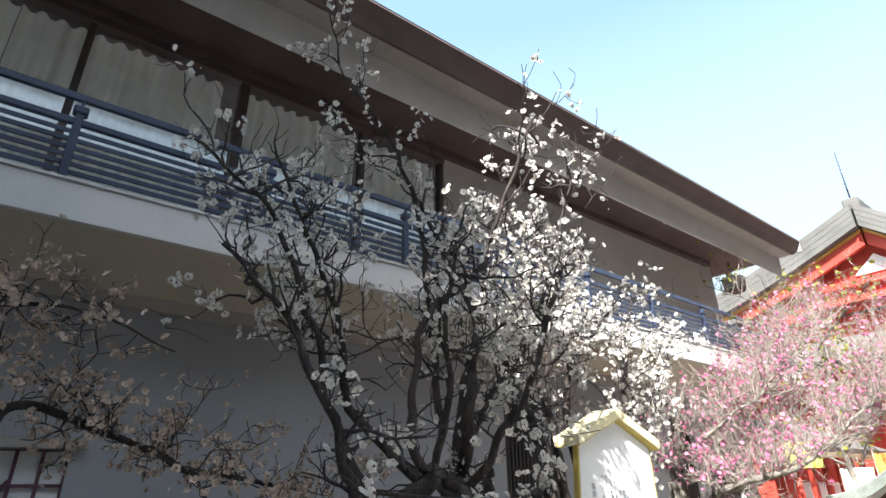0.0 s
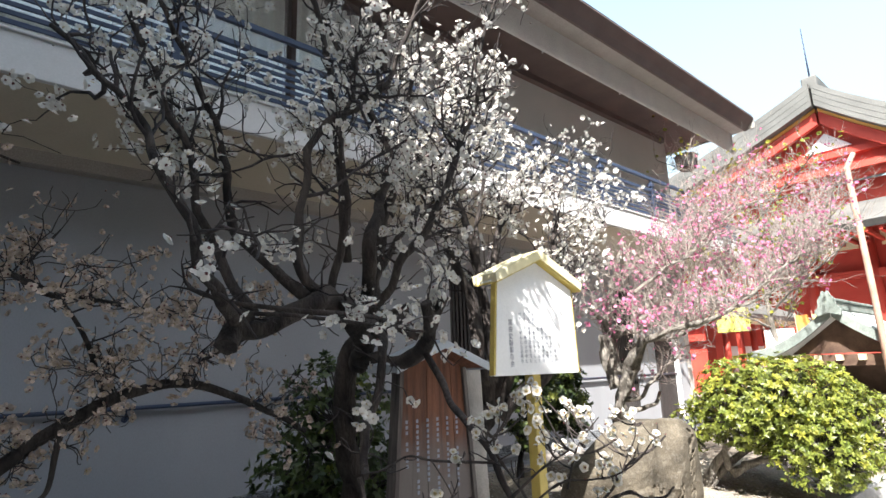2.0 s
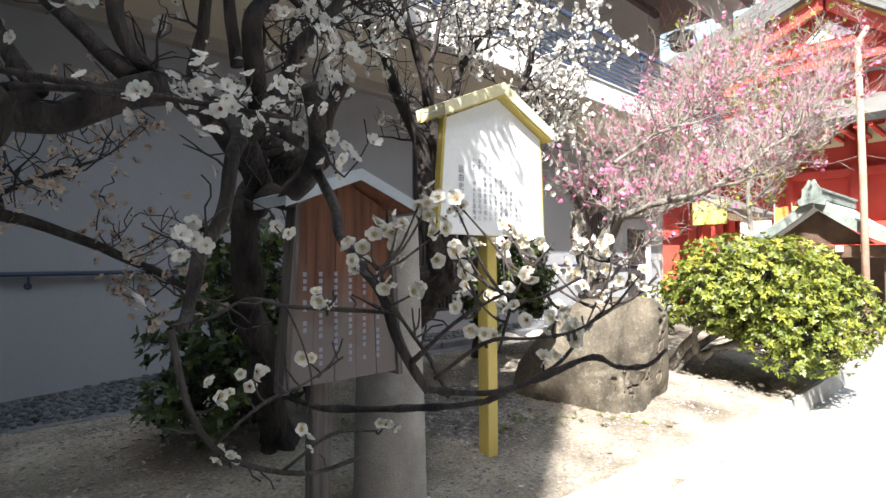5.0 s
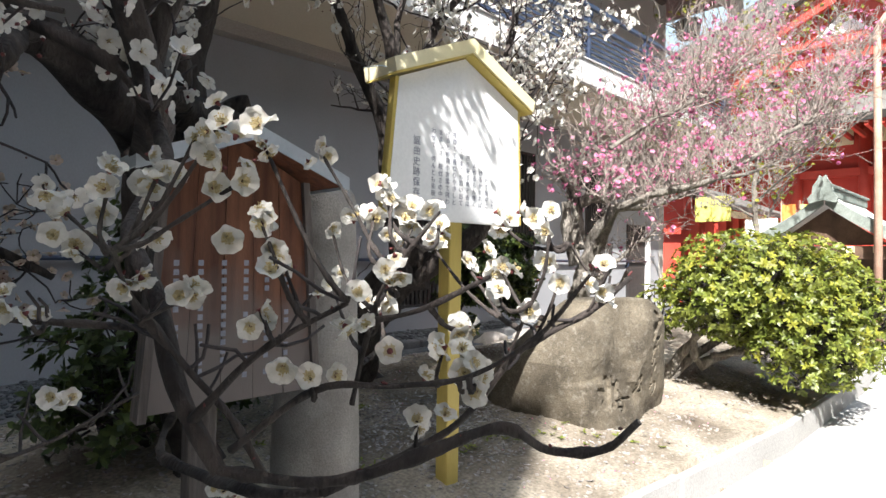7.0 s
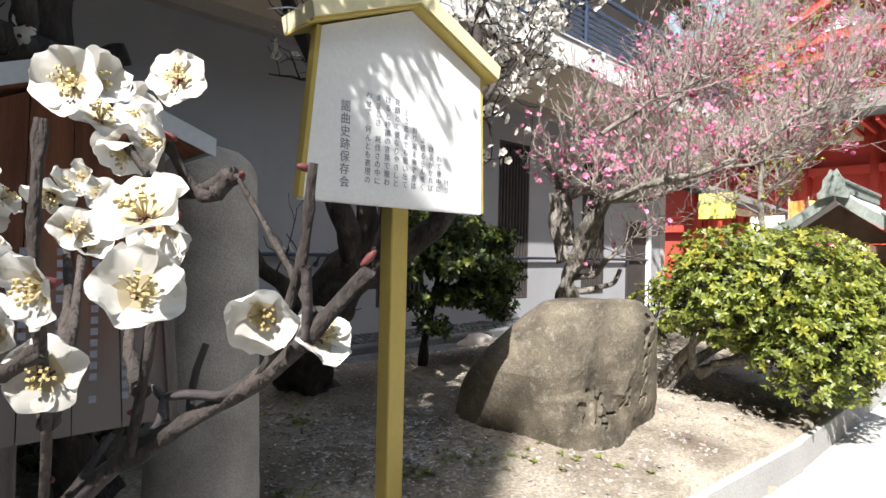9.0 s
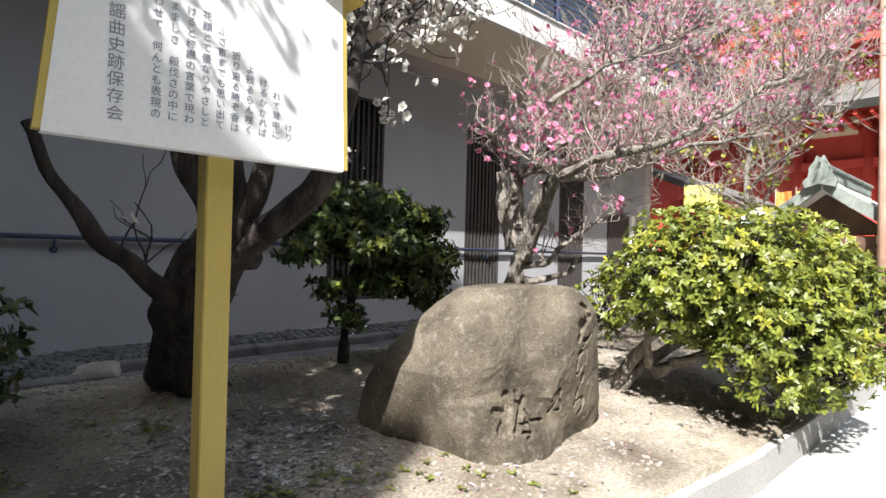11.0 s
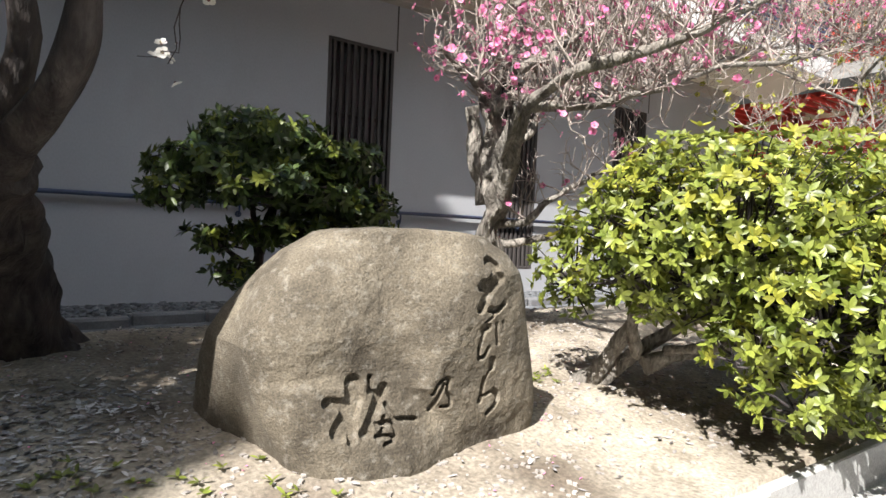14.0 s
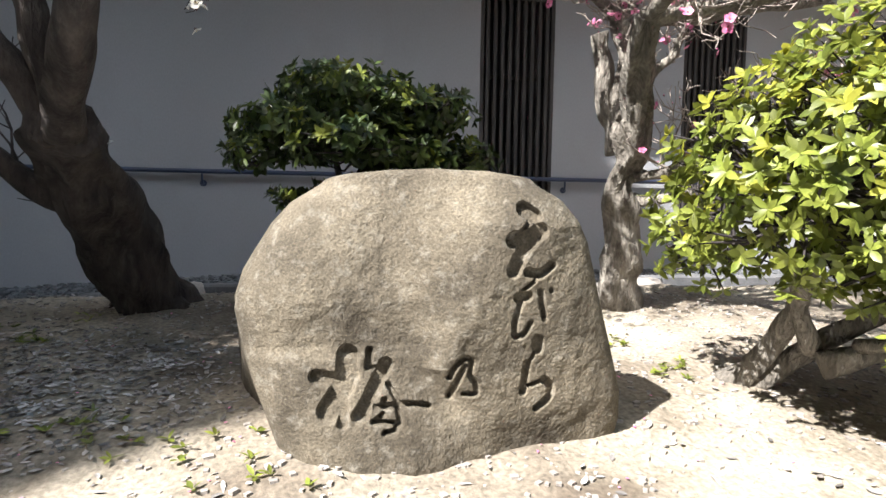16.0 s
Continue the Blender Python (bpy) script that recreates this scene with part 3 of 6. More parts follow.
tagged(part("trim_strip", sheet([-8 + 0.5 * i for i in range(52)], [6.62, 7.14, 7.8, 8.5], lambda x, y: -0.10 + strip_rise(x)), M_GRAVEL), "grey gravel drip strip along the wall", "strip", kind="structure")
rk = random.Random(5)
x = -8.0
while x < 17:
    l = rk.uniform(0.55, 1.1)
    k = part("kerb", Geo().box((x + l / 2, kerb_y(x + l / 2) + rk.uniform(-0.02, 0.02), -0.16 + strip_rise(x)), (l - 0.015, 0.16, 0.34 + rk.uniform(-0.02, 0.03)), Matrix.Rotation(rk.uniform(-0.02, 0.02), 3, "Z"), 0, 0.02), M_KERB)
    tagged(k, "weathered dark grey kerb stone beside the gravel strip", "kerb", "kerb stones", "structure")
    x += l
tiles = Geo()
for row in range(8):
    for i in range(150):
        cx, cy = -4 + i * 0.115 + (row % 2) * 0.055, 6.92 + row * 0.19
        if cy < kerb_y(cx) + 0.16:
            continue
        pts = [(cx + 0.05 * math.cos(a), cy + 0.07 * math.sin(a), -0.085 + strip_rise(cx) + 0.012 * rk.random()) for a in [math.pi * (q / 6 - 0.5) for q in range(7)]]
        tiles.tube(pts, [0.014] * 7, 5)
tagged(part("edging_tiles", tiles, M_GRAVEL), "rows of half-round grey tiles set on edge", "tiles", kind="stuff")
peb = Geo()
for i in range(2600):
    cx, cy = rk.uniform(-6, 16), rk.uniform(7.2, 8.48)
    r = rk.uniform(0.012, 0.035)
    peb.box((cx, cy, -0.10 + strip_rise(cx) + r * 0.3), (r * 2, r * 1.5, r), Matrix.Rotation(rk.random() * 6, 3, "Z"), 0)
tagged(part("pebbles", peb, M_GRAVEL), "grey pebbles in the drip strip", "pebbles", kind="stuff")

# tall unseen blocks behind the viewer, added and stepped to shade the western half
H, Pp = Vector((0.866, 0.5, 0)), Vector((-0.5, 0.866, 0))
nb = Geo()
R3 = Matrix.Rotation(math.atan2(0.5, 0.866), 3, "Z")


def shade_block(u0, u1, h0, h1, top):
    c = H * ((h0 + h1) / 2) + Pp * ((u0 + u1) / 2)
    nb.box((c.x, c.y, top / 2 - 0.25), (h1 - h0, u1 - u0, top + 0.3), R3)


shade_block(-0.56, 0.08, -10.0, -7.0, 12.5)
shade_block(0.08, 1.28, -10.0, -7.0, 15.47)
shade_block(1.28, 16.0, -16.0, -7.0, 22.9)
tagged(part("backdrop_shade_blocks", nb, M_CONCRETE), "unseen tall blocks added to cast the shade over the garden", "building", kind="structure")

# unseen dark belt behind the viewer, added to cut low sky light and bounce
M_BELT = material("sky_blocker", (0.10, 0.10, 0.085), (0.16, 0.155, 0.13), 0.95, 0.6, 8, 0.2)
belt = Geo().span(-20, 45, -12.0, -10.0, -0.4, 17.0)
belt.span(-22, -18, -9, 30, -0.4, 14.0)
tagged(part("backdrop_sky_blocker", belt, M_BELT), "unseen dark blocks added to cut low sky light and bounce", "wall", kind="structure")

# added glowing cylinder, far off all round, that brightens the low sky
M_SKY_GLOW = bpy.data.materials.new("sky_glow")
M_SKY_GLOW.use_nodes = True
hn, hl = M_SKY_GLOW.node_tree.nodes, M_SKY_GLOW.node_tree.links
hn.remove(hn["Principled BSDF"])
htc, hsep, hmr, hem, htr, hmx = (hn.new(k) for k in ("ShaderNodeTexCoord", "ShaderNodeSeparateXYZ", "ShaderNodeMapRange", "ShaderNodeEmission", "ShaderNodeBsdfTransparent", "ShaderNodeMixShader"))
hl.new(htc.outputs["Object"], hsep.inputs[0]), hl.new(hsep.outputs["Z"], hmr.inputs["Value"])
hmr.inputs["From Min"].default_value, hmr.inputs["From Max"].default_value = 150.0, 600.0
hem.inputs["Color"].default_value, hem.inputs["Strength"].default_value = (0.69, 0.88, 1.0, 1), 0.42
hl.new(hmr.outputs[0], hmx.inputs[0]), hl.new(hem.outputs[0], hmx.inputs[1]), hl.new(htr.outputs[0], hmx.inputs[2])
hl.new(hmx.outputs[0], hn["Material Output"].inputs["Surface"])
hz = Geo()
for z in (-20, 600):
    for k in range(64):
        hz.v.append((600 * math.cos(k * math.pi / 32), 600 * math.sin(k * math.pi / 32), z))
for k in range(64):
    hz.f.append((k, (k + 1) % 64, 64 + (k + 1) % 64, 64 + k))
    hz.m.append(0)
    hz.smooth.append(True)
tagged(part("backdrop_haze", hz, M_SKY_GLOW), "glowing cylinder added to brighten the low sky all round", "sky", kind="structure")

door = thing("door_1", "dark slab standing in for an open doorway at the end of the hall wall, with a white post", "door", (16.8, 8.45, -0.1), kind="structure")
# dark slab on the wall stands in for the shaded opening
wpart("dark_opening", Geo().span(16.3, 17.3, 8.46, 8.5, -0.1, 2.3, 0, 0.005), M_DARK, door)
wpart("door_post", Geo().span(17.32, 17.5, 8.4, 8.5, -0.1, 2.3, 0, 0.01), M_WHITE, door, "white post")


# ---------------- white notice board ----------------
def text_part(name, chars, x, z, size, y, mat, parent, step=1.06):
    """Characters one below another, as thin flat letters facing -y."""
    for i, ch in enumerate(chars):
        if ch == " ":
            continue
        cu = bpy.data.curves.new(name, "FONT")
        cu.body, cu.size, cu.align_x, cu.align_y, cu.extrude = ch, size, "CENTER", "CENTER", 0.0006
        tmp = bpy.data.objects.new(name, cu)
        me = bpy.data.meshes.new_from_object(tmp)
        bpy.data.objects.remove(tmp)
        me.materials.append(mat)
        ob = new(name, me)
        ob.matrix_world = pose(x, y, z - i * size * step, 90, 0, 0)
        under(ob, parent)


def notice_board():
    s = thing("notice_board", "white notice board with yellow frame and roof on a yellow post", "sign", (4.915, 3.45, 0))
    x0, x1, t0, t1, cx = 4.33, 5.43, 4.40, 5.40, 4.90
    zb, ze, za = 1.605, 2.36, 2.58
    wpart("post", Geo().span(4.86, 4.965, 3.44, 3.54, -0.1, 2.3, 0, 0.006), M_YELLOW, s)
    wpart("panel", Geo().prism([(x0, zb), (x1, zb), (t1, ze), (cx, za), (t0, ze)], "y", 3.372, 3.40), M_WHITE, s, "white painted panel")
    for a, b in (((x0, zb), (t0, ze)), ((x1, zb), (t1, ze))):
        sx = -1 if a[0] < cx else 1
        wpart("side_frame", Geo().prism([a, (a[0] + sx * 0.022, a[1]), (b[0] + sx * 0.022, b[1]), b], "y", 3.375, 3.425), M_YELLOW, s)
    wpart("bottom_frame", Geo().span(x0, x1, 3.374, 3.43, zb - 0.008, zb), M_WHITE, s)
    wpart("back_panel", Geo().prism([(x0 + 0.01, zb), (x1 - 0.01, zb), (t1, ze), (cx, za), (t0, ze)], "y", 3.41, 3.43), M_YELLOW, s)
    for sx in (-1, 1):
        tip = (cx + sx * 0.575, 2.355)
        ap = (cx, 2.60)
        poly = [ap, (ap[0], ap[1] + 0.085), (tip[0] + sx * 0.015, tip[1] + 0.072), tip]
        wpart("roof_board", Geo().prism(poly, "y", 3.30, 3.58), M_CREAM, s, "cream roof board with yellow edge")
        wpart("roof_edge", Geo().prism([(ap[0], ap[1] - 0.012), ap, tip, (tip[0], tip[1] - 0.012)], "y", 3.31, 3.57), M_YELLOW, s)
    y = 3.3705
    text_part("letter", "謡曲史跡保存会", 4.53, 2.03, 0.054, y, M_INK, s)
    for i, col in enumerate(["わせて 何んとも表現の", "まましさ 殺伐さの中に", "けると称讃の言葉で現わ", "花顔とて優なりやさしと", "ふさ言までも思い出て", "折り来る時ぞ香は", "よ残るらん咲く", "けるかかれば", "れて背中に", "けり"]):
        n = len(col)
        text_part("letter", col, 4.655 + i * 0.056, 1.665 + n * 0.040, 0.036, y, M_INK, s, 1.1)
    wire = Geo().tube(spline([(4.26, 3.3, 2.36), (4.2, 3.28, 2.345), (4.12, 3.3, 2.32)], 4), [0.003] * 9, 5)
    wpart("wire", wire, M_ZINC, s)


notice_board()


# ---------------- wooden notice board ----------------
def wood_two_tone():
    m = material("plank_timber", (0.09, 0.03, 0.015), (0.20, 0.08, 0.04), 0.6, 4, 70, 0.25, stretch=(8, 8, 0.5), rnd=0.25)
    n, l = m.node_tree.nodes, m.node_tree.links
    p = n["Principled BSDF"]
    src = p.inputs["Base Color"].links[0].from_socket
    tc, sep, ns, ad, rp, mx = (n.new(k) for k in ("ShaderNodeTexCoord", "ShaderNodeSeparateXYZ", "ShaderNodeTexNoise", "ShaderNodeMath", "ShaderNodeValToRGB", "ShaderNodeMix"))
    l.new(tc.outputs["Object"], sep.inputs[0]), l.new(tc.outputs["Object"], ns.inputs["Vector"])
    ns.inputs["Scale"].default_value = 6
    ad.operation = "MULTIPLY_ADD"
    l.new(ns.outputs["Fac"], ad.inputs[0])
    ad.inputs[1].default_value = 0.5
    l.new(sep.outputs["Z"], ad.inputs[2])
    rp.color_ramp.elements[0].position, rp.color_ramp.elements[1].position = 0.0, 1.0
    mr = n.new("ShaderNodeMapRange")
    mr.inputs["From Min"].default_value, mr.inputs["From Max"].default_value = 1.30, 1.62
    l.new(ad.outputs[0], mr.inputs["Value"])
    mx.data_type = "RGBA"
    l.new(mr.outputs[0], mx.inputs[0])
    mx.inputs[6].default_value = (0.15, 0.125, 0.115, 1)
    l.new(src, mx.inputs[7])
    l.new(mx.outputs[2], p.inputs["Base Color"])
    return m


M_PLANK = wood_two_tone()


def wooden_board():
    s = thing("wooden_board", "weathered red-brown plank notice board with a pale metal-capped roof", "sign", (3.45, 3.12, 0))
    x0, x1, t0, t1, zb, ze, za, cx = 3.10, 3.72, 3.165, 3.655, 0.85, 1.68, 1.81, 3.41
    n = 5
    for k in range(n):
        f0, f1 = k / n, (k + 1) / n - 0.005
        a, b = x0 + (x1 - x0) * f0, x0 + (x1 - x0) * f1
        c, d = t0 + (t1 - t0) * f0, t0 + (t1 - t0) * f1

        def top(x):
            return za - (za - ze) * abs(x - cx) / (cx - t0)
        pts = [(a, zb), (b, zb), (d, top(d))] + ([(cx, za)] if c < cx < d else []) + [(c, top(c))]
        wpart("plank", Geo().prism(pts, "y", 3.05 + 0.002 * (k % 2), 3.08), M_PLANK, s)
    for (p, q), sx in (((x0, t0), -1), ((x1, t1), 1)):
        wpart("side_frame", Geo().prism([(p, zb - 0.02), (p + sx * 0.028, zb - 0.02), (q + sx * 0.028, ze), (q, ze)], "y", 3.03, 3.12), M_WOOD_GREY, s)
    wpart("back_batten", Geo().span(x0 + 0.02, x1 - 0.02, 3.085, 3.12, 1.0, 1.06), M_WOOD_GREY, s)
    wpart("back_batten", Geo().span(x0 + 0.06, x1 - 0.06, 3.085, 3.12, 1.5, 1.56), M_WOOD_GREY, s)
    for sx in (-1, 1):
        tip, ap = (cx + sx * 0.378, 1.67), (cx, 1.82)
        wpart("roof_board", Geo().prism([ap, (ap[0], ap[1] + 0.028), (tip[0], tip[1] + 0.028), tip], "y", 2.93, 3.22), M_WOOD, s)
        wpart("roof_cap", Geo().prism([(ap[0], ap[1] + 0.0281), (ap[0], ap[1] + 0.034), (tip[0] + sx * 0.006, tip[1] + 0.034), (tip[0] + sx * 0.006, tip[1] - 0.012), (tip[0], tip[1] - 0.012), (tip[0], tip[1] + 0.0281)], "y", 2.92, 3.23), M_ZINC, s, "pale zinc capping")
        wpart("roof_front", Geo().prism([(ap[0], ap[1] - 0.02), (ap[0], ap[1] + 0.034), (tip[0] + sx * 0.006, tip[1] + 0.034), (tip[0] + sx * 0.006, tip[1] - 0.02)], "y", 2.912, 2.92), M_ZINC, s, "pale zinc edge")
    wpart("post", Geo().span(3.255, 3.355, 3.09, 3.17, -0.1, 1.6, 0, 0.006), M_WOOD_GREY, s)
    rr = random.Random(9)
    for k in range(6):
        x = 3.19 + k * 0.082
        for j in range(14 if k else 9):
            z = 1.36 - j * 0.032
            if rr.random() < 0.85:
                wpart("letter_bar", Geo().span(x - 0.009, x + 0.009, 3.0485, 3.05, z - 0.011, z + 0.009), M_INK, s)


wooden_board()


# ---------------- stone pillar ----------------
def pillar():
    g = Geo()
    n, rows = 40, 60
    prof = []
    for j in range(rows + 1):
        t = j / rows
        z = -0.1 + 1.88 * t
        r = 0.225 - 0.055 * t
        if z > 1.64:
            q = min(1.0, (z - 1.64) / 0.14)
            r *= math.sqrt(max(0.0, 1 - q * q))
        prof.append((z, max(r, 0.002)))
    for z, r in prof:
        for k in range(n):
            th = 2 * math.pi * k / n
            rr = r * (1 + 0.03 * noise.noise(Vector((math.cos(th) * 2, math.sin(th) * 2, z * 3))) + 0.012 * noise.noise(Vector((math.cos(th) * 9, math.sin(th) * 9, z * 14))))
            d = abs(((th - 4.4 + math.pi) % (2 * math.pi)) - math.pi) * r
            if d < 0.035 and 0.3 < z < 1.5 and noise.noise(Vector((d * 60, z * 28, 7))) > 0.12:
                rr -= 0.008
            g.v.append((3.96 + rr * math.cos(th), 3.42 + rr * math.sin(th), z))
    for j in range(rows):
        for k in range(n):
            k2 = (k + 1) % n
            g.f.append((j * n + k, j * n + k2, (j + 1) * n + k2, (j + 1) * n + k))
            g.m.append(0)
            g.smooth.append(True)
    g.f.append(tuple(rows * n + k for k in range(n)))
    g.m.append(0)
    g.smooth.append(True)
    tagged(part("stone_pillar", g, M_GRANITE), "round grey granite pillar with worn carving and domed top", "pillar")


pillar()

# ---------------- carved monument stone ----------------
# brush strokes of the carving: width and points in metres on the stone's face (x from its middle, z from its foot)
STROKES = {
    "ume": [(26, (558, 676), (590, 680), (620, 672)), (38, (612, 640), (610, 670), (600, 700), (578, 735)), (18, (604, 705), (604, 735), (602, 756)), (12, (650, 630), (647, 660)), (10, (655, 662), (672, 660)), (24, (678, 655), (660, 690), (645, 720), (630, 742)),
            (9, (622, 742), (642, 745)), (9, (682, 690), (690, 705), (700, 724)), (12, (660, 729), (685, 727), (708, 725), (740, 727), (752, 731)), (9, (655, 752), (685, 755), (700, 757)), (9, (675, 715), (672, 724)), (9, (672, 740), (662, 748)), (9, (697, 730), (700, 750), (692, 768), (675, 772))],
    "no": [(9, (786, 674), (798, 652), (818, 640), (826, 650), (824, 672), (836, 690), (836, 708), (815, 708)), (9, (814, 655), (802, 680), (790, 715))],
    "e": [(26, (908, 374), (926, 386)), (7, (916, 396), (904, 412)), (30, (892, 428), (915, 425), (935, 412)), (24, (925, 425), (906, 450), (892, 482)), (16, (918, 484), (940, 488), (962, 472))],
    "bi": [(6, (932, 500), (908, 520)), (18, (905, 530), (920, 528)), (10, (910, 538), (902, 565), (902, 600), (918, 598), (930, 578)), (10, (944, 520), (950, 548), (956, 570)), (6, (964, 516), (966, 520))],
    "ra": [(20, (946, 610), (948, 628)), (6, (942, 636), (934, 650)), (13, (930, 655), (928, 690), (926, 712)), (8, (938, 700), (958, 692)), (14, (966, 690), (980, 705), (976, 728), (955, 745))],
}


def to_face(q):
    return (6.543 + 0.00202 * (q[0] - 560), 0.323 + 0.00199 * (672 - q[1]))


def monument():
    left = [(0.0, 6.40), (0.10, 6.36), (0.25, 6.30), (0.40, 6.25), (0.53, 6.225), (0.65, 6.25), (0.75, 6.30), (0.85, 6.36), (0.93, 6.43), (1.0, 6.54)]
    right = [(0.0, 7.725), (0.09, 7.735), (0.20, 7.725), (0.32, 7.685), (0.45, 7.64), (0.59, 7.59), (0.70, 7.555), (0.80, 7.52), (0.88, 7.475), (0.95, 7.42), (1.0, 7.33)]

    def at(tab, z):
        for (a, p), (b, q) in zip(tab, tab[1:]):
            if z <= b:
                return p + (q - p) * (z - a) / (b - a)
        return tab[-1][1]
    segs = []
    for group in STROKES.values():
        for w, *pts in group:
            P = [to_face(q) for q in pts]
            n = len(P)
            fine = [p for p in spline([(p[0], p[1], 0) for p in P], 5)] if n > 2 else [Vector((P[0][0], P[0][1], 0)), Vector((P[1][0], P[1][1], 0))]
            for a, b in zip(fine, fine[1:]):
                segs.append((a.x, a.y, b.x, b.y, w * 0.00101))
    seg = np.array(segs)

    def carve(X, Z):
        d = np.full(X.shape, 1e3)
        for ax, az, bx, bz, w in seg:
            vx, vz = bx - ax, bz - az
            t = np.clip(((X - ax) * vx + (Z - az) * vz) / (vx * vx + vz * vz + 1e-12), 0, 1)
            d = np.minimum(d, np.hypot(X - ax - t * vx, Z - az - t * vz) - w)
        return np.clip(-d / 0.006 + 0.5, 0, 1)
    NU, NZ = 420, 300
    rows = []
    zs = [-0.12 + 1.12 * j / NZ for j in range(NZ + 1)]
    g = Geo()
    back = 44
    ring = NU + 1 + back - 1
    U = np.linspace(-1, 1, NU + 1)
    for z in zs:
        zz = max(z, 0.0)
        xl, xr = at(left, zz), at(right, zz)
        cx, hw = (xl + xr) / 2, (xr - xl) / 2
        s = np.sign(U) * np.abs(U) ** 0.9
        X = cx + hw * s
        a = np.abs(s)
        D = np.where(s < 0, 0.27, 0.14)
        pw = np.where(s < 0, 2.6, 4.2)
        fl = 3.32 + 0.25 * min(zz, 0.40) - 0.02 * max(0.0, min(zz, 0.58) - 0.40) + 0.15 * max(0.0, zz - 0.58)
        fr = 3.385 - 0.15 * zz + 0.5 * max(0.0, zz - 0.86) + 0.04 * (X - 7.05)
        frb = 3.41 - 0.15 * zz + 0.5 * max(0.0, zz - 0.86)
        ridge = 6.93 + (0.9 * (0.35 - zz) if zz < 0.35 else 0.12 * (zz - 0.35))
        ridge = min(ridge, 7.08)
        wide = 0.12 + 0.9 * max(0.0, zz - 0.35) + 1.6 * max(0.0, 0.20 - zz)
        bl = np.clip((X - ridge + wide * 0.5) / wide, 0, 1)
        Y = fl + (fr - fl) * bl * bl * (3 - 2 * bl) + D * (1 - (1 - np.minimum(a, 1) ** pw) ** (1 / pw))
        step = np.clip((0.40 + 0.03 * np.sin(X * 3) - zz) / 0.05, 0, 1) * np.clip((7.02 - X) / 0.15, 0, 1)
        Y = Y - 0.018 * step
        nz = np.array([0.022 * noise.noise(Vector((x * 2.2, z * 2.2, 3))) + 0.008 * noise.noise(Vector((x * 8, z * 8, 1))) + 0.0035 * noise.noise(Vector((x * 26, z * 26, 5))) + 0.0018 * noise.noise(Vector((x * 70, z * 70, 9))) for x in X])
        Y = Y + nz * np.clip((1 - a) * 8, 0.1, 1) + 0.030 * carve(X, np.full_like(X, z))
        for x, y in zip(X, Y):
            g.v.append((float(x), float(y), z))
        for k in range(1, back):
            th = math.pi * k / back
            bx = math.cos(th)
            sx = math.copysign(abs(bx) ** 0.6, bx)
            yb = (frb + 0.14 if sx > 0 else fl + 0.27) + (0.80 - 0.66 * zz ** 1.6) * math.sin(th) ** 0.7
            push = 0.54 * (1 - zz) ** 1.15 * math.sin(th) if sx < 0 else 0.0
            g.v.append((cx + hw * sx - push, yb + 0.03 * noise.noise(Vector((sx * 3, z * 3, 8))), z))
    for j in range(NZ):
        for k in range(ring):
            k2 = (k + 1) % ring
            g.f.append((j * ring + k, j * ring + k2, (j + 1) * ring + k2, (j + 1) * ring + k))
            g.m.append(0)
            g.smooth.append(True)
    top0 = [Vector(p) for p in g.v[-ring:]]
    c = sum(top0, Vector()) / ring
    last = NZ * ring
    for q in (0.94, 0.86, 0.74, 0.58, 0.4, 0.2):
        base = len(g.v)
        rise = 0.055 * math.sqrt(max(0.0, 1 - q ** 2.6))
        for p in top0:
            v = c + (p - c) * q
            v.z = 1.0 + rise + 0.006 * noise.noise(Vector((v.x * 9, v.y * 9, 2)))
            g.v.append(tuple(v))
        for k in range(ring):
            k2 = (k + 1) % ring
            g.f.append((last + k, last + k2, base + k2, base + k))
            g.m.append(0)
            g.smooth.append(True)
        last = base
    g.f.append(tuple(last + k for k in range(ring)))
    g.m.append(0)
    g.smooth.append(True)
    ob = part("monument_stone", g, M_STONE)
    tagged(ob, "large weathered brown-grey boulder with carved cursive writing", "monument")


monument()


